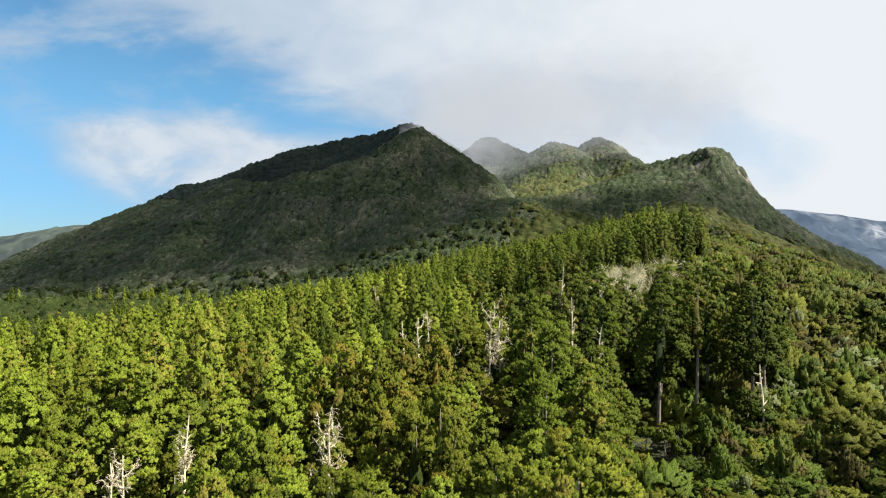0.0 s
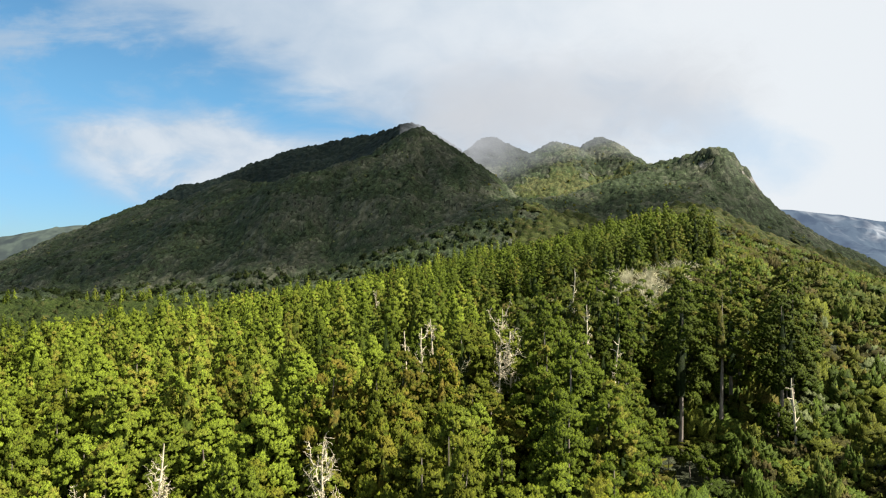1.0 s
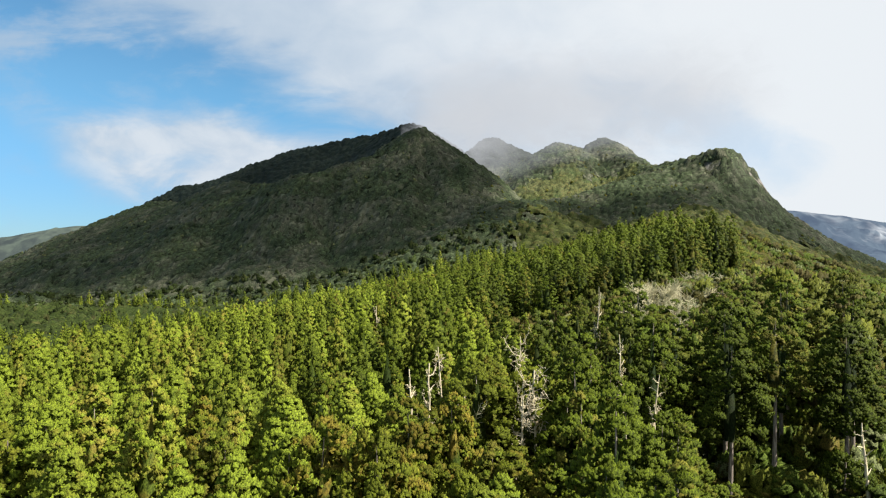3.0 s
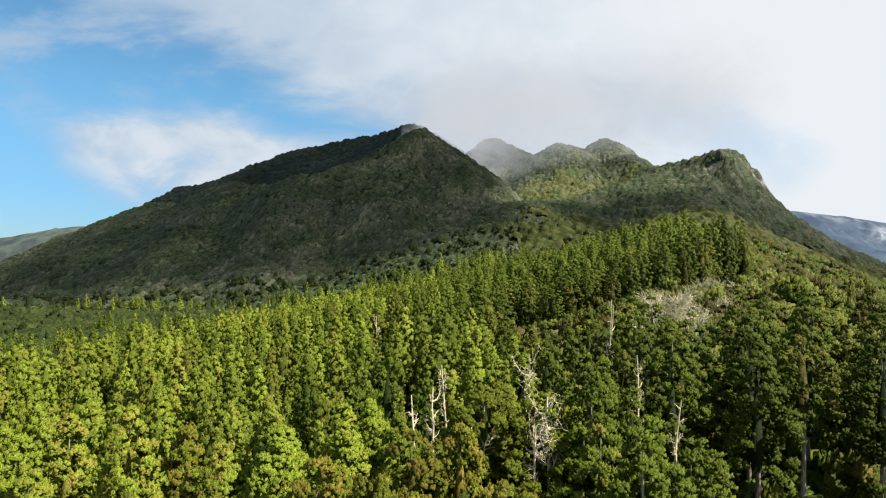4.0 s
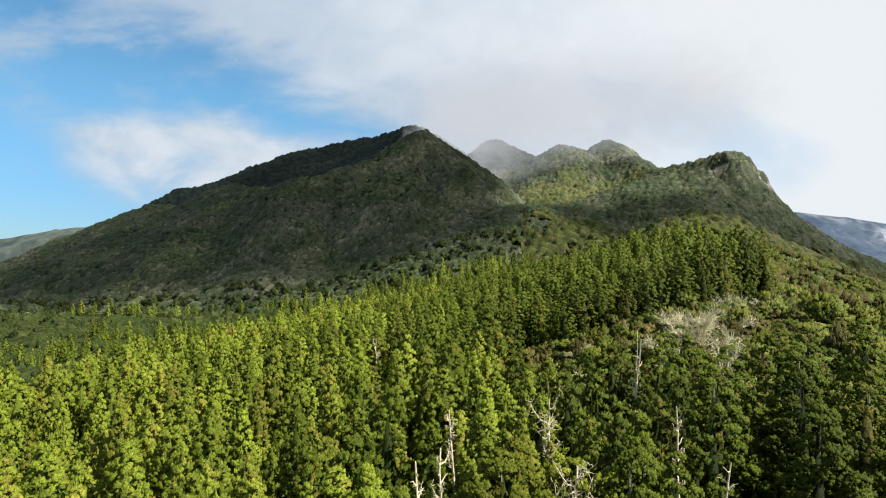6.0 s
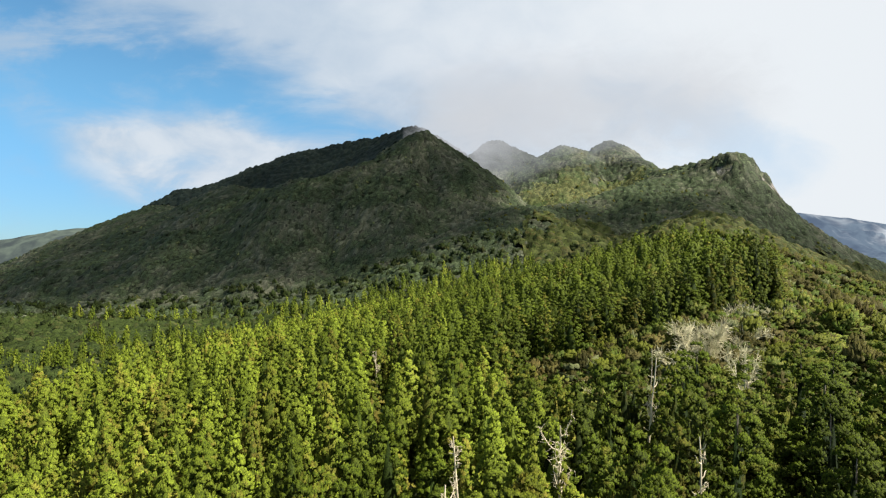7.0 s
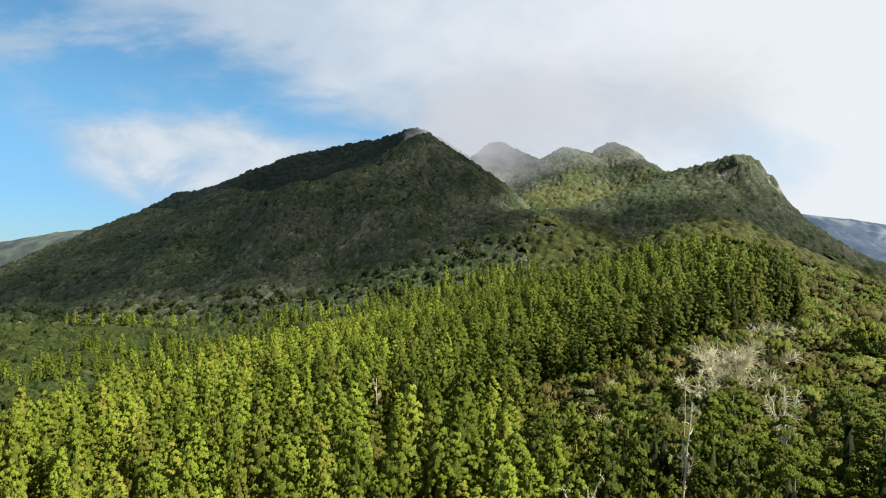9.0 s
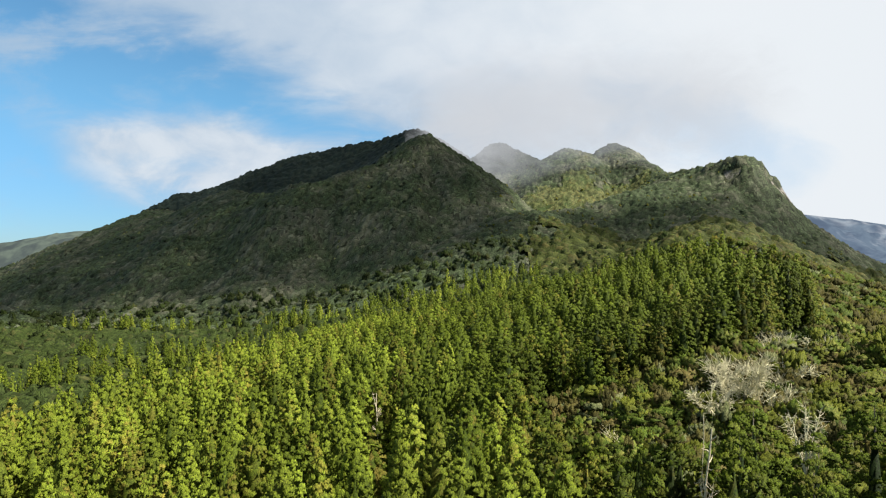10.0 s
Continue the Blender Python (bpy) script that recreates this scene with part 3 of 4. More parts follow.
for n, i in enumerate(order[:NEAR]):
    x, y = spots[i]
    olive = rng.rand() < np.interp(x, [-30, -14, 0, 10], [0.08, 0.3, 0.75, 0.8])
    kind = border_kinds[rng.randint(4)] if at_border[i] else olive_kinds[rng.randint(5)] if olive else near_kinds[rng.randint(8)]
    plant(kind, "cedar_tree", x, y, foot[i], rng.uniform(0, 360), (rng.uniform(0.76, 1.3) * (0.6 + 0.4 * stretch[i]), stretch[i]), rng.normal(0, 1.8, 2),
          "tall olive-brown plantation cedar with a dense tufted crown" if olive and not at_border[i] else "tall yellow-green plantation cedar with a dense tufted crown", "cedar tree", "plantation cedars")

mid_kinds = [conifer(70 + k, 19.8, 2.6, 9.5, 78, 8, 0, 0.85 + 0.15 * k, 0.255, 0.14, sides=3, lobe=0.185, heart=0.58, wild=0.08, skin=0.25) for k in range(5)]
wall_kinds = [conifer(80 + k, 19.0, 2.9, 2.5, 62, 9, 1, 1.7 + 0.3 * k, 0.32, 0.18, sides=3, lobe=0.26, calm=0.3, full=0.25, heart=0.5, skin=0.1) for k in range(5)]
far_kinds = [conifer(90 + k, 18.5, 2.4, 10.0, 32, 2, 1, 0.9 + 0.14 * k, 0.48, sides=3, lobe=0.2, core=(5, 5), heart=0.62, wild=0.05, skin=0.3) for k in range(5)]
rows_mid, rows_wall, rows_far = [], [], []
for i in order[NEAR:]:
    x, y = spots[i]
    row = (rng.randint(5), x, y, foot[i], rng.uniform(0, 6.28), rng.uniform(0.76, 1.3) * (0.6 + 0.4 * stretch[i]), stretch[i], rng.rand())
    (rows_wall if at_border[i] and y < 200 else rows_mid if reach[i] < 150 else rows_far).append(row)
rows_mid, rows_far = np.array(rows_mid), np.array(rows_far)
for rows, kinds, name, where in ((rows_mid, mid_kinds, "cedar_plantation", "covering the slope"), (rows_far, far_kinds, "far_cedar_plantation", "along the ridge")):
    deep = rng.rand(len(rows)) < np.clip((rows[:, 1] + 45) / 50, 0, 1) * np.clip((rows[:, 2] - 85) / 40, 0, 1)   # deeper green towards the crest
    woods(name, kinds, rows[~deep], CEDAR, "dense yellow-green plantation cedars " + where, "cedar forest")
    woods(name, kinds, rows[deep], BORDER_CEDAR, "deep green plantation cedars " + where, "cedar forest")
woods("cedar_plantation_border", wall_kinds, rows_wall, DARK_CEDAR, "cedars along the plantation's open border, their shade put into a darker green", "cedar forest")

# ---- heath and woods on the mountain ----
def crowns(x, y, cell, tall):
    """Rounded tree crowns over the plan: their height, how near the top a point lies, and a chance value for each crown."""
    gx, gy = np.floor(x / cell).astype(int), np.floor(y / cell).astype(int)
    best, which = np.full(x.shape, 1e9), np.zeros(x.shape)
    for a in (-1, 0, 1):
        for b in (-1, 0, 1):
            i, j = gx + a, gy + b
            px, py = (i + LATTICE[i % 256, j % 256]) * cell, (j + LATTICE[(i + 91) % 256, (j + 37) % 256]) * cell
            d = np.hypot(x - px, y - py)
            closer = d < best
            best, which = np.where(closer, d, best), np.where(closer, LATTICE[(i + 13) % 256, (j + 171) % 256], which)
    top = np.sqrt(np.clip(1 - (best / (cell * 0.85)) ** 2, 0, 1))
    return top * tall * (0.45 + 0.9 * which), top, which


def canopy(name, xs, ys, here, mat, label, cell=3.7, tall=3.0, bumpy=0.5):
    """A closed forest canopy over the part of the plan where here(x, y) holds."""
    gx, gy = np.meshgrid(xs, ys)
    gx = gx + 0.6 * (lattice_noise(gx * 0.9, gy * 0.9) - 0.5)
    high, top, which = crowns(gx, gy, cell, tall)
    floor = land(gx, gy)
    fall = np.where(gx > 236, 0.92, 0.35) * np.hypot(np.gradient(floor, axis=0) / (ys[1] - ys[0]), np.gradient(floor, axis=1) / (xs[1] - xs[0])) + np.where(gx > 236, 1.5, 1.1) * rough(gx + 70, gy, 26, 3)
    high = high * np.clip((gy - ys[0] - np.where((gx > 0.1 * gy) & (ys[0] < 300), 168, 0)) / 14, 0.05, 1)
    gz = floor + high * np.clip((1.58 - fall) / 0.3, 0, 1) + bumpy * rough(gx, gy, 3.0, 2)
    nx, ny = len(xs), len(ys)
    i = (np.arange(ny - 1)[:, None] * nx + np.arange(nx - 1)).ravel()
    faces = np.stack([i, i + 1, i + nx + 1, i + nx], 1)[(here(gx, gy) & (fall < 1.58)).ravel()[i]]
    used, faces = np.unique(faces, return_inverse=True)
    pick = lambda a: a.reshape(-1)[used]
    # crown tops lighter, gaps darker: shade between the crowns is in the colour
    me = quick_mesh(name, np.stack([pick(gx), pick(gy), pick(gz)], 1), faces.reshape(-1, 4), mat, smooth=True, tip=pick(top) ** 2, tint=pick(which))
    return tagged(new(name, me), label, "mountain forest", kind="stuff")


def behind_spur(x, y):
    return (x < 25) & (y > np.interp(x, [-400, -282, -197, -126, -72, -28], [830, 775, 700, 660, 690, 720]))


# the sunlit streak of the bowl, put in as a lighter heath colour
def in_bowl(x, y):
    return (x > 40) & (x < 235) & (np.abs(y - 815 + 0.26 * x) < 14 + 110 * rough(x + 50, y, 34, 5))


def on_saddle(x, y):
    return (x > 45 + 30 * rough(x, y + 90, 40, 3)) & (y < 520 + 90 * rough(x + 20, y, 40, 4))


MX, MY = np.arange(-640, 430, 1.6), np.arange(395, 1040, 1.7)
in_sight = lambda x, y: (np.abs(x + 0.02 * y) < 0.78 * y) & ~((x > 300) & (y > 640)) & ~((y > 950) & (x < -200))
canopy("ridge_forest", MX, MY, lambda x, y: in_sight(x, y) & behind_spur(x, y), SHADED_RIDGE, "forest along the rear mountain ridge, cloud shade put into its colour", 5.0, 4.0)
canopy("bowl_heath", MX, MY, lambda x, y: in_bowl(x, y), SUNLIT_HEATH, "yellow-green heath in the high mountain bowl, sunlight put into its colour", 4.0, 3.0)
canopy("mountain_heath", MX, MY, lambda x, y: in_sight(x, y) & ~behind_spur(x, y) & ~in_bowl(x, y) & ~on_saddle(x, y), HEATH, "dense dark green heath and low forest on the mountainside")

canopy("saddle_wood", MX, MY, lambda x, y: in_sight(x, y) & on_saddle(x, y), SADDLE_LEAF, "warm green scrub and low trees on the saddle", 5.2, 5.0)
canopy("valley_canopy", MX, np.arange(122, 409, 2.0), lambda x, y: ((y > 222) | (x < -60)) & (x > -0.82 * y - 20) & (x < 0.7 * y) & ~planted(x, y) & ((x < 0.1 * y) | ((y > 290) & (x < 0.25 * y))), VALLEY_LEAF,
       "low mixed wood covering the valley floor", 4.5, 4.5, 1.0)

# single trees and shrubs that stand out of the canopy
heath_kinds = [bush(200 + k, 1.5, 1.9, 3, 2, 2, 0.9, 4) for k in range(6)]
n = 8000
far_y = 330 + 710 * rng.rand(n)
far_x = far_y * rng.uniform(-0.80, 0.72, n)
far_z = land(far_x, far_y)
free = ~planted(far_x, far_y) & ~((far_x > 248) & (far_y > 540)) & (rough(far_x, far_y, 70, 3) > -0.1)
rows = np.stack([rng.randint(0, 6, n), far_x, far_y, far_z + 0.4, rng.uniform(0, 6.28, n), rng.uniform(0.6, 1.5, n), rng.uniform(0.6, 1.5, n), rng.rand(n)], 1)[free]
rear, pale = behind_spur(rows[:, 1], rows[:, 2]), (rows[:, 7] > 0.8) & (rows[:, 2] > 480)
leafy = ~rear & (rows[:, 7] < 0.45) & (rows[:, 1] > 20)
woods("saddle_trees", heath_kinds, rows[leafy], SHRUB, "fresh green rounded trees dotted over the saddle and the bluff", "mountain trees")
woods("ridge_trees", heath_kinds, rows[rear], SHADED_RIDGE, "single trees along the rear ridge, cloud shade put into their colour", "mountain trees")
woods("pale_heath", heath_kinds, rows[~rear & pale], GREY_SHRUB, "pale grey shrubs dotted over the mountainside", "mountain heath")
woods("mountain_trees", heath_kinds, rows[~rear & ~pale & ~leafy], HEATH, "dark green single trees dotted over the mountainside", "mountain trees")

# ---- mixed wood in the valley between the plantation and the mountain ----
spire_kinds = [conifer(500 + k, 11.0, 2.3, 1.0, 34, 3, 0, 0.75 + 0.1 * k, 0.42, sides=3, core=(4, 5), heart=0.6, wild=0.04, skin=0.3) for k in range(4)]
n = 1900
wood_y = 130 + 295 * rng.rand(n) ** 0.8
wood_x = wood_y * rng.uniform(-0.78, 0.12, n)
clump = rough(wood_x, wood_y, 60, 3) + 0.25 * np.clip((wood_x + 150) / 150, -1, 1)
keep = ~planted(wood_x, wood_y) & ((wood_y > 225) | (wood_x < -50)) & (clump > 0.05)
rows = np.stack([rng.randint(0, 4, n), wood_x, wood_y, land(wood_x, wood_y) - 0.3, rng.uniform(0, 6.28, n), rng.uniform(0.7, 1.3, n), rng.uniform(0.55, 1.25, n), rng.rand(n)], 1)[keep]
sunny = rows[:, 7] < 0.28
woods("valley_conifers", spire_kinds, rows[sunny], CEDAR, "slender bright green young conifers scattered through the valley wood", "conifer wood")
woods("valley_conifers", spire_kinds, rows[~sunny], BORDER_CEDAR, "slender dark green young conifers scattered through the valley wood", "conifer wood")
crown_kinds = [bush(540 + k, 3.2, 3.8, 8, 3, 1, 0.95, 3) for k in range(5)]
n = 3900
wood_y = 130 + 355 * rng.rand(n) ** 0.85
wood_x = wood_y * rng.uniform(-0.8, 0.3, n)
keep = ~planted(wood_x, wood_y) & ((wood_y > 225) | (wood_x < -50)) & ((wood_x < 0.35 * wood_y) | (wood_y > 300))
rows = np.stack([rng.randint(0, 5, n), wood_x, wood_y, land(wood_x, wood_y) - 0.2, rng.uniform(0, 6.28, n), rng.uniform(0.5, 1.7, n), rng.uniform(0.5, 1.8, n), rng.rand(n)], 1)[keep]
woods("valley_wood", crown_kinds, rows, VALLEY_LEAF, "mixed light green broadleaf wood in the valley", "broadleaf wood")

# ---- taller dark cedars with bare lower trunks at the edge of the open slope ----
edge_kinds = [tree_kind("edge_cedar", conifer(140 + k, 21.0, 3.3, 4.5 + 3.0 * k, 50 - 6 * k, 34, 1, 2.2, 0.23, 0.24, sides=4, lobe=0.27, heart=0.2, full=0.1, calm=0.25, wild=0.14), DARK_CEDAR, 19.5, 0.25, 20 + k) for k in range(3)]
EDGE_TREES = [(26.2, 77, .83), (32, 80, .86), (38, 77.5, .80), (29.0, 84, .88), (36, 86, .90), (42.5, 84, .86), (33, 92, .78), (40, 92, .84), (24.5, 91, .77), (46, 91, .86),
              (38, 99, .73), (28, 97, .71), (25, 102, .78), (22, 98, .82), (37, 103, .70), (44, 99, .76), (20.8, 83.5, .89)]
for n, (x, y, tall) in enumerate(EDGE_TREES):
    plant(edge_kinds[0 if y > 82 else 1 + n % 2], "cedar_tree", x, y, float(land(x, y)), 73 * n, (1.0, tall), (0, 0),
          "tall dark green cedar with a bare lower trunk", "cedar tree", "edge cedars")

# small round trees; more dark ones added for the shade under the edge cedars
low_tree_kinds = []
for k in range(3):
    v, f, nn, tip = bush(160 + k, 2.3, 2.6, 22, 18, 3, 0.23, 4)
    v = v + np.array([0, 0, 2.6])
    low_tree_kinds.append((quick_mesh("low_tree_crown", v, f, DARK_CEDAR, nn, tip=tip), stem("low_tree_trunk", 4.2, 0.12, 30 + k, BARK, 0.5)))
LOW_TREES = [(36.4, 75.0, 1.0), (31.5, 88.5, 1.2), (43.5, 86.5, 1.1), (47.5, 93.0, 1.2), (34.0, 96.0, 1.3), (41.0, 96.0, 1.2), (29.5, 94.0, 1.2), (25.5, 92.0, 1.1), (25.0, 71.0, .62), (27.2, 73.0, .55), (23.3, 72.6, .55), (26.0, 69.4, .5), (28.6, 70.6, .6)]
for n, (x, y, size) in enumerate(LOW_TREES):
    plant(low_tree_kinds[n % 3], "young_tree", x, y, float(land(x, y)), 57 * n, (size, size), (0, 0), "small round dark green tree that fills the shade among tall cedars", "tree", "young trees")

# ---- shrubs on the open slope beside the plantation ----
shrub_meshes = []
for k in range(6):
    v, f, nn, tip = bush(300 + k, 2.2, 2.1, 15, 13, 2, 0.26, 4)
    shrub_meshes.append([quick_mesh("shrub", v, f, mat, nn, tip=tip) for mat in (SHRUB, BROWN_SHRUB, FRESH_SHRUB, GREY_SHRUB)])
shrub_kinds = [bush(320 + k, 2.7, 2.3, 13, 6, 1, 0.40, 3) for k in range(6)]
fine_shrub_kinds = [bush(330 + k, 2.2, 2.1, 12, 6, 1, 0.37, 4) for k in range(6)]
low_shrub_kinds = [bush(340 + k, 2.8, 2.3, 9, 4, 0, 0.66, 3) for k in range(6)]
rows = []
while len(rows) < 2700:
    y = 28 + 290 * rng.rand() ** 1.1 if len(rows) % 3 else rng.uniform(60, 160)
    x = rng.uniform(5, 0.72 * y + 16)
    if planted(x, y) or (23 < x < 41 and 76 < y < 79) or (22 < x < 28.5 and 68 < y < 80):
        continue
    low = 0.75 if y < 55 else 1.0
    rows.append((rng.randint(6), x, y, 0, rng.uniform(0, 6.28), min(2.6, rng.lognormal(0.12, 0.45)) * low, min(2.0, rng.lognormal(-0.08, 0.4)) * low, rng.rand()))
while len(rows) < 3600:   # the far side of the ridge
    y = rng.uniform(270, 420)
    x = rng.uniform(0.3, 0.72) * y
    if not planted(x, y):
        rows.append((rng.randint(6), x, y, 0, rng.uniform(0, 6.28), rng.uniform(0.8, 2.0), rng.uniform(0.7, 1.7), rng.rand()))
while len(rows) < 4050:   # thicker growth in the hollow beside the plantation
    x, y = rng.uniform(8, 52), rng.uniform(98, 152)
    if not planted(x, y):
        rows.append((rng.randint(6), x, y, 0, rng.uniform(0, 6.28), rng.uniform(0.8, 1.7), rng.uniform(0.7, 1.5), rng.rand()))
while len(rows) < 4250:   # the slope goes on behind the start
    x, y = rng.uniform(8, 62), rng.uniform(-38, 28)
    if not planted(x, y):
        rows.append((rng.randint(6), x, y, 0, rng.uniform(0, 6.28), rng.uniform(0.8, 1.7), rng.uniform(0.5, 1.1), rng.rand()))
rows = np.array(rows)
rows[:, 3] = land(rows[:, 1], rows[:, 2]) - 0.3
rows = rows[np.argsort(np.hypot(rows[:, 1] - 38, rows[:, 2] - 60) + 300 * (rows[:, 2] < 28))]
for k, x, y, z, turn, wide, tall, tint in rows[:240]:
    sort = int(np.searchsorted((0.52, 0.64, 0.93), tint))
    ob = tagged(new("shrub", shrub_meshes[int(k)][sort]), ("olive", "brownish", "fresh green", "grey-green")[sort] + " leafy shrub on the open slope", "shrub", "slope shrubs")
    ob.matrix_world = pose(x, y, z, 0, 0, math.degrees(turn)) @ Matrix.Diagonal((wide, wide, tall, 1))
rest = rows[240:]
shares = np.where((rest[:, 2] < 112)[:, None], (0.52, 0.64, 0.93), (0.26, 0.58, 0.95))   # browner growth farther up, with part of the shade there put into the mix
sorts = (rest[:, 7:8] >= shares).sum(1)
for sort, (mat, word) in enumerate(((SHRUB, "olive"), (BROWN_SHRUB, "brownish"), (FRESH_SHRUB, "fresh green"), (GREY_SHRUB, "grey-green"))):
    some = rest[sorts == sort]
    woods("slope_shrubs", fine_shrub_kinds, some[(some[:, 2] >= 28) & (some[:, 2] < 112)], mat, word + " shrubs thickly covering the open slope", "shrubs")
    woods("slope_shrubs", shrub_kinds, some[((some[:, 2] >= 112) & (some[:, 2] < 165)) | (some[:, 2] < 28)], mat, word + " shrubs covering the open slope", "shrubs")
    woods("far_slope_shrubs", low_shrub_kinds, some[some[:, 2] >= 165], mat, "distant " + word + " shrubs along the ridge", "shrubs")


# ---- dead trees ----
def dead_tree(x, y, top, seed, tall=15.0, arms=6, reach=1.6, thick=0.16, label="silvery dead tree with upturned bare branches"):
    """A bare standing trunk whose upper part carries upturned arms."""
    rng = np.random.RandomState(seed)
    base = tagged(new("dead_tree"), label, "dead tree", "dead trees")
    base.matrix_world = pose(x, y, top + BASE - tall)
    z = np.linspace(0, tall, 9)
    pts = np.concatenate([np.cumsum(rng.normal(0, 0.12, (9, 2)), 0) * np.linspace(0, 1, 9)[:, None], z[:, None]], 1)
    v, f = tube(pts, thick * np.linspace(1.4, 0.3, 9) * rng.uniform(0.8, 1.25, 9), 7)
    part("trunk", quick_mesh("trunk", v, f, DEAD_WOOD, smooth=True), base)
    for a in range(9):   # broken stubs up the trunk
        t = 0.5 + 0.05 * a + rng.uniform(0, 0.04)
        root = np.array([np.interp(t * tall, z, pts[:, 0]), np.interp(t * tall, z, pts[:, 1]), t * tall])
        ang = a * 2.2 + rng.normal(0, 0.5)
        way = np.array([math.cos(ang), math.sin(ang), rng.uniform(0.2, 1.2)])
        v, f = tube(root + way * np.linspace(0, rng.uniform(0.3, 0.8), 4)[:, None] + rng.normal(0, 0.05, (4, 3)), thick * np.array([0.42, 0.3, 0.24, 0.1]), 5)
        part("stub", quick_mesh("stub", v, f, DEAD_WOOD, smooth=True), base)
    for a in range(arms):
        t = rng.uniform(0.56, 0.95) if arms > 4 else rng.uniform(0.6, 0.68)
        start = np.array([np.interp(t * tall, z, pts[:, 0]), np.interp(t * tall, z, pts[:, 1]), t * tall])
        ang = a * 2.4 + rng.normal(0, 0.4)
        span = reach * rng.uniform(0.5, 1.1)
        u = np.linspace(0, 1, 6)[:, None]
        out = np.array([math.cos(ang), math.sin(ang), 0.0])
        lift = rng.uniform(0.35, 1.25)
        limb = start + out * span * np.sqrt(u) * rng.uniform(0.4, 0.9) + np.array([0, 0, 1.0]) * span * (u ** 1.6) * lift + np.cumsum(rng.normal(0, 0.07, (6, 3)), 0) * span * u
        v1, f1 = tube(limb, thick * 0.36 * np.linspace(1, 0.2, 6) * rng.uniform(0.8, 1.3, 6), 5)
        vs, fs = [v1], [f1]
        for tw in range(16):   # side twigs hung with lichen
            s0 = limb[1 + tw % 5] + rng.normal(0, 0.05, 3)
            way = unit(out * rng.uniform(-0.6, 0.9) + rng.normal(0, 0.5, 3) + np.array([0, 0, rng.uniform(-0.5, 0.9)]))
            bend = s0 + way * np.linspace(0, 0.5 * span * rng.uniform(0.3, 1), 4)[:, None] + rng.normal(0, 0.04, (4, 3))
            tv, tf = tube(bend, thick * np.array([0.13, 0.10, 0.12, 0.05]) * rng.uniform(0.6, 1.3, 4), 4)
            fs.append(tf + sum(len(q) for q in vs))
            vs.append(tv)
        part("branch", quick_mesh("branch", np.concatenate(vs), np.concatenate(fs), DEAD_WOOD, smooth=True), base)
    return base


def dead_shrub(x, y, top, seed, radius, tall, twigs=90, thick=0.035, label="pale leafless shrub with a haze of fine twigs"):
    rng = np.random.RandomState(seed)
    base = tagged(new("dead_shrub"), label, "dead shrub", "dead shrubs")
    base.matrix_world = pose(x, y, top + BASE - tall)
    for limb in range(6):
        vs, fs = [], []
        ang = limb * 1.05 + rng.normal(0, 0.2)
        out = np.array([math.cos(ang), math.sin(ang), 0])
        u = np.linspace(0, 1, 6)[:, None]
        spine = out * radius * 0.8 * u + np.array([0, 0, tall * rng.uniform(0.7, 0.95)]) * u ** 0.8 + rng.normal(0, 0.06, (6, 3)) * radius * u
        v, f = tube(spine, thick * 3.2 * np.linspace(1, 0.3, 6), 5)
        vs.append(v), fs.append(f)
        for tw in range(twigs // 6):
            t = rng.uniform(0.1, 1.0)
            start = np.array([np.interp(t, u[:, 0], spine[:, c]) for c in range(3)])
            way = unit(out * 0.4 + rng.normal(0, 0.55, 3) + np.array([0, 0, 0.6]))
            bend = start + way * np.linspace(0, radius * rng.uniform(0.25, 0.55), 4)[:, None] + rng.normal(0, 0.05, (4, 3)) * radius * np.linspace(0, 1, 4)[:, None]
            tv, tf = tube(bend, thick * np.array([1, 0.8, 0.6, 0.3]), 3)
            fs.append(tf + sum(len(q) for q in vs))
            vs.append(tv)
        part("branch", quick_mesh("branch", np.concatenate(vs), np.concatenate(fs), DEAD_TWIG, smooth=True), base)
    return base


for n, (x, y, top, tall, arms, reach_out, thick) in enumerate(SNAGS):
    look_of = "tall thin silvery dead trunk with a few low arms" if arms < 5 else "silvery dead tree with upturned bare branches" if arms < 9 else "pale dead tree with a fan of upturned arms"
    dead_tree(x, y, top, n + 1, tall, arms, reach_out, thick * 1.05, look_of)
dead_shrub(32.1, 106.0, -3.6, 20, 2.2, 7.0, 260, 0.03)
dead_shrub(38.2, 134.0, -3.2, 21, 5.0, 9.5, 1100, 0.05)
dead_shrub(46.0, 137.0, -4.6, 22, 4.2, 7.5, 800, 0.05)
dead_shrub(33.0, 131.0, -7.4, 23, 3.4, 5.5, 560, 0.055)
dead_shrub(41.0, 130.5, -7.2, 27, 3.6, 5.0, 560, 0.055)
dead_shrub(20.8, 130.7, -13.0, 24, 3.4, 4.0, 300, 0.03)
dead_shrub(53.0, 152.0, -2.2, 25, 3.6, 5.0, 300, 0.035)
dead_shrub(59.0, 150.0, -2.4, 28, 3.0, 4.5, 260, 0.035)
dead_shrub(0.8, 71.5, -10.4, 26, 1.6, 5.0, 140, 0.025)


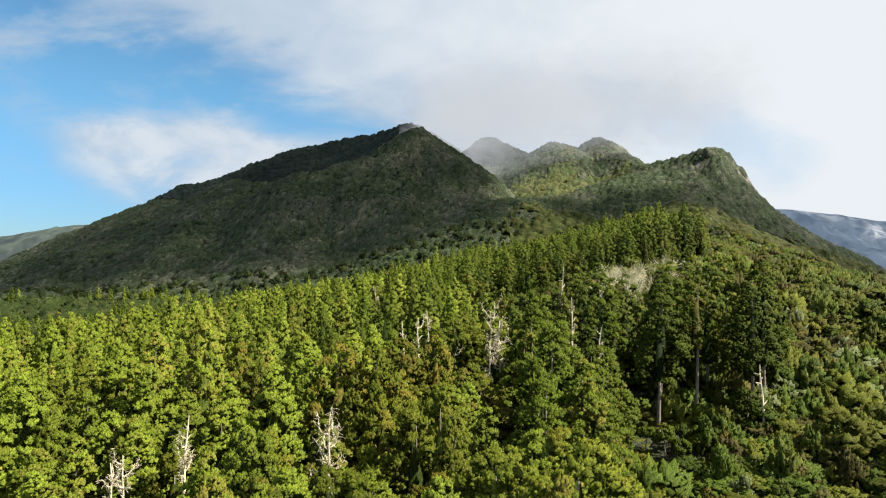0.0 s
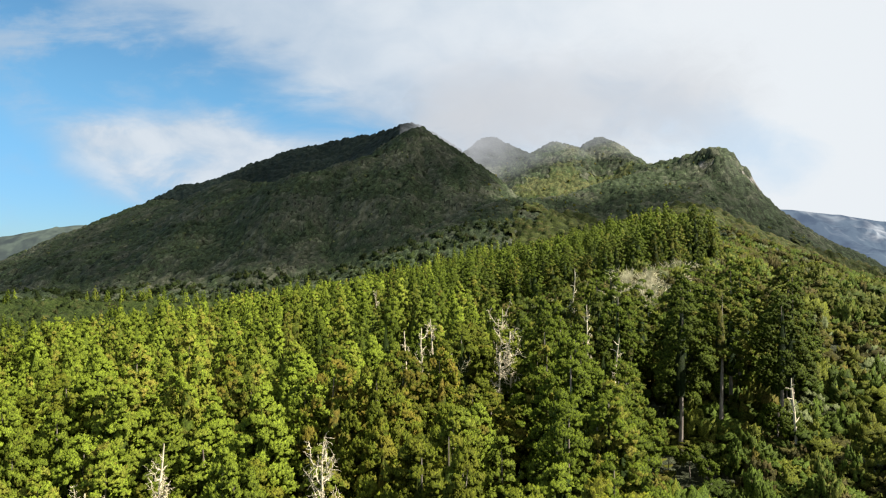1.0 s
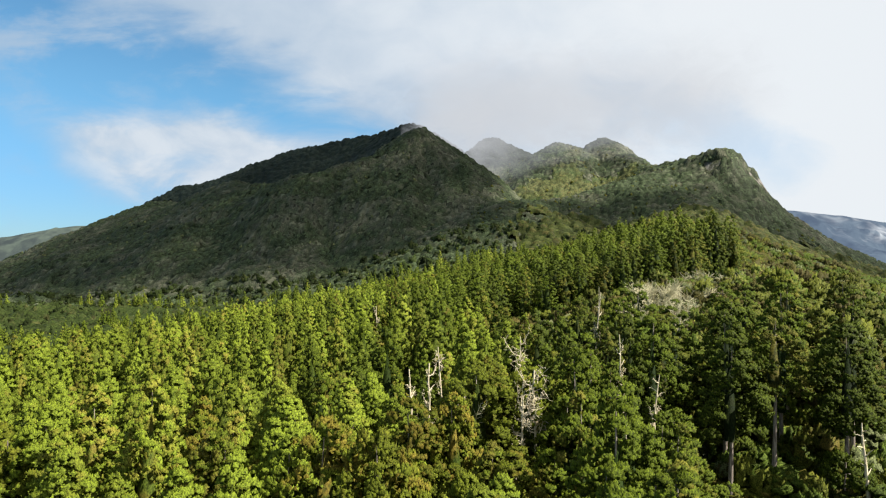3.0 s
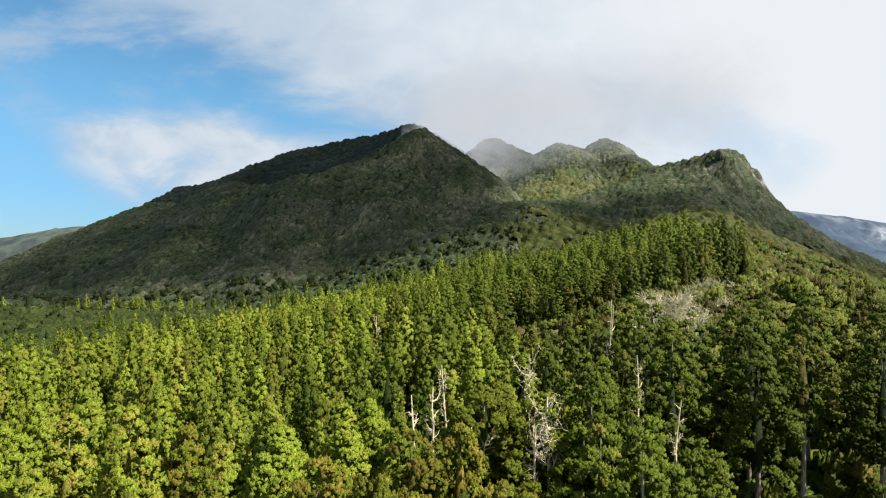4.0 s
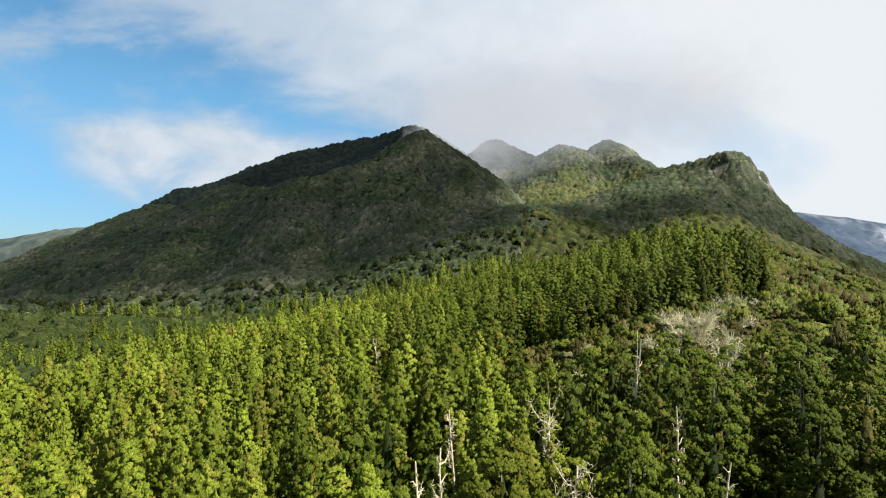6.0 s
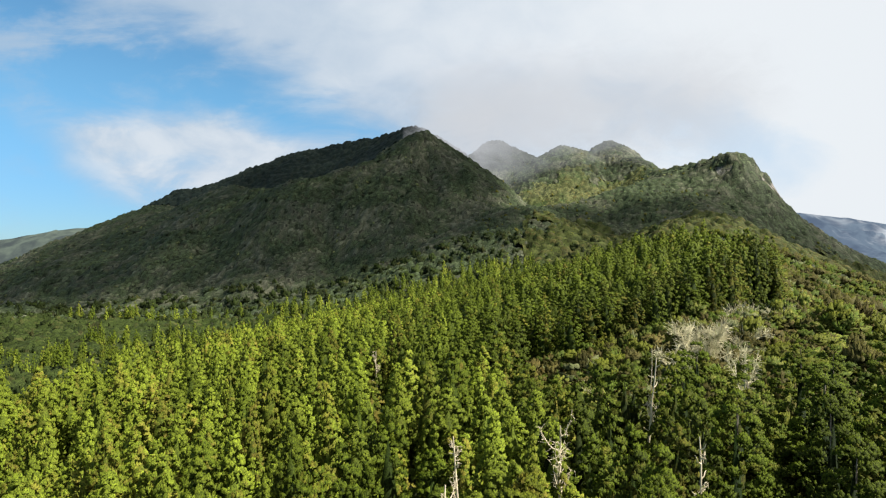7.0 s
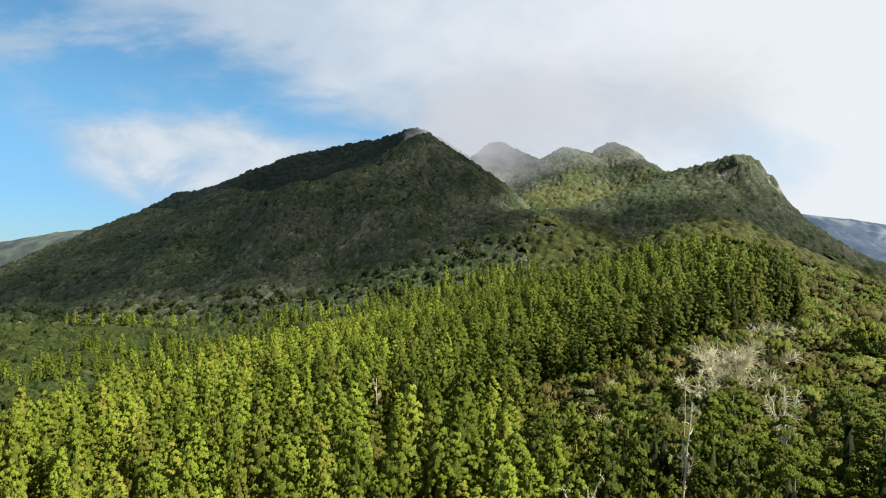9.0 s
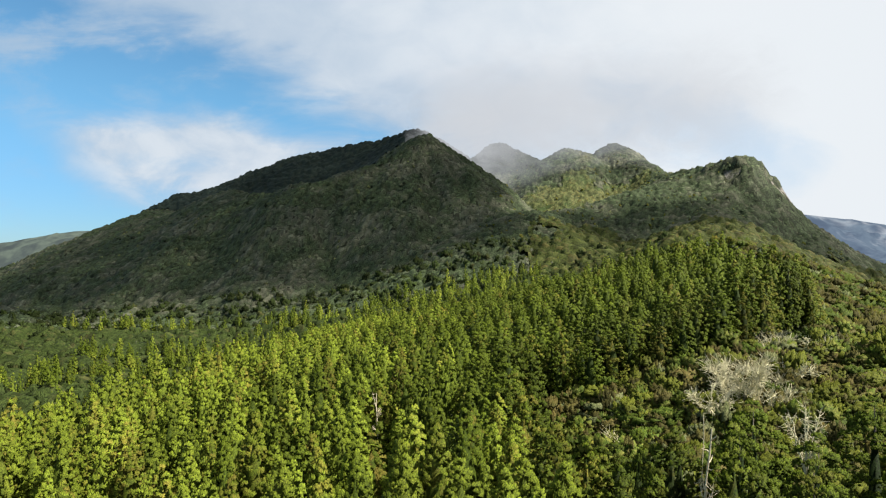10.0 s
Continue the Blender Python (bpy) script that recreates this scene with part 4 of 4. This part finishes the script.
# ---- clouds: an unseen deck added to shade the mountain, and the mist on its peaks ----
def cloud_material(name, build, glow=0.0):
    m, n = material(name)
    where = n.add("ShaderNodeTexCoord").outputs["Object"]
    thick = build(n, where)
    if glow:
        lit = n.add("ShaderNodeEmission", {"Color": (0.92, 0.95, 1.0, 1), "Strength": glow})
    else:
        lit = n.add("ShaderNodeBsdfDiffuse", {"Color": (0.9, 0.9, 0.92, 1)})
    out = n.add("ShaderNodeMixShader", {0: thick, 1: n.add("ShaderNodeBsdfTransparent").outputs[0], 2: lit.outputs[0]})
    n.add("ShaderNodeOutputMaterial", {"Surface": out.outputs[0]})
    return m


# unseen cloud in patches, each placed to shade a part of the land
def deck_thickness(n, where):
    x, y, _ = n.add("ShaderNodeSeparateXYZ", {0: where}).outputs
    wisp = n.math("MULTIPLY_ADD", n.noise(where, 0.008, 5.0, 0.6), 2.0, -1.0)
    xx = n.math("ADD", n.math("MULTIPLY_ADD", wisp, 70.0, x), n.math("MULTIPLY_ADD", y, 0.3, -156.0))
    yy = n.math("MULTIPLY_ADD", wisp, -70.0, y)
    dense = n.math("MULTIPLY", n.ramp(xx, 5.0, 65.0, 1.0, 0.0), n.math("MULTIPLY", n.ramp(yy, 425.0, 505.0), n.ramp(n.math("MULTIPLY_ADD", wisp, 60.0, x), -500.0, -320.0, 0.6, 1.0)))
    thin = n.math("MULTIPLY", n.math("MULTIPLY", n.ramp(xx, 20.0, 80.0), n.ramp(yy, 455.0, 520.0)), n.ramp(yy, 568.0, 628.0, 1.0, 0.0))
    thin = n.math("MULTIPLY", thin, n.ramp(xx, 110.0, 260.0, 0.93, 0.74))
    rear = n.math("MULTIPLY", n.math("MULTIPLY", n.ramp(yy, 880.0, 960.0), n.ramp(n.math("MULTIPLY_ADD", wisp, 30.0, x), 95.0, 140.0, 1.0, 0.0)), 0.85)
    half = n.math("MULTIPLY", n.math("MULTIPLY", n.ramp(xx, -10.0, 50.0), n.ramp(yy, 130.0, 190.0)), n.ramp(yy, 540.0, 625.0, 0.25, 0.0))
    return n.math("MULTIPLY", n.math("MAXIMUM", n.math("MAXIMUM", dense, rear), n.math("MAXIMUM", thin, half)), n.ramp(n.noise(where, 0.02, 4.0), 0.2, 0.6, 0.7, 0.96))


DECK = cloud_material("shade_cloud_deck", deck_thickness)
away = SUN_FROM * 900
deck = tagged(new("shade_cloud_layer", grid_mesh("shade_cloud_layer", np.linspace(-900, 420, 40), np.linspace(60, 1250, 44),
              lambda gx, gy: 12 * rough(gx, gy, 120, 3), DECK)), "broken cloud layer out of view, added to shade the mountain", "cloud", kind="stuff")
deck.location = (away.x, away.y, BASE + away.z)


def mist(name, x0, x1, y0, y1, z0, z1, low, high, dense, seed, fade=60):
    """A curtain of mist between two points of the plan, thickening upwards from low to high."""
    def thickness(n, where):
        x, y, z = n.add("ShaderNodeSeparateXYZ", {0: where}).outputs
        wisp = n.math("MULTIPLY_ADD", n.noise(n.scaled(where, 1.0, 1.0, 1.6), 0.02, 5.0, 0.55, 0.6), 2.0, -1.0)
        zz = n.math("MULTIPLY_ADD", wisp, 55.0, z)
        body = n.ramp(zz, low, high)
        along = n.math("MULTIPLY_ADD", wisp, 60.0, x)
        ends = n.math("MULTIPLY", n.ramp(along, x0, x0 + fade), n.ramp(along, x1 - 170, x1, 1.0, 0.0))
        top = n.ramp(n.math("MULTIPLY_ADD", wisp, 30.0, z), z1 - 150, z1 - 20, 1.0, 0.0)
        return n.math("MULTIPLY", n.math("MULTIPLY", body, ends), n.math("MULTIPLY", top, dense))
    # daylight on the mist is put in as a glow of its own
    mat = cloud_material(name, thickness, 0.245)
    us, zs = np.linspace(0, 1, 24), np.linspace(z0, z1, 10)
    u, z = np.meshgrid(us, zs)
    x, y = x0 + u * (x1 - x0), y0 + u * (y1 - y0) + 30 * rough(u * 200 + seed, z, 60, 3)
    i = (np.arange(9)[:, None] * 24 + np.arange(23)).ravel()
    me = quick_mesh(name, np.stack([x, y, z], -1).reshape(-1, 3), np.stack([i, i + 1, i + 25, i + 24], 1), mat, smooth=True)
    ob = tagged(new(name, me), "soft white mist hanging over the mountain peaks", "mist", kind="stuff")
    ob.location = (0, 0, BASE)
    return ob


mist("mist_bank", -52, 165, 748, 740, 40, 260, 66, 126, 0.75, 3, 50)
mist("mist_bank", -70, 430, 830, 790, 40, 290, 96, 190, 0.48, 40, 110)
mist("mist_bank", -110, 520, 1040, 940, 40, 370, 135, 240, 0.55, 90, 180)
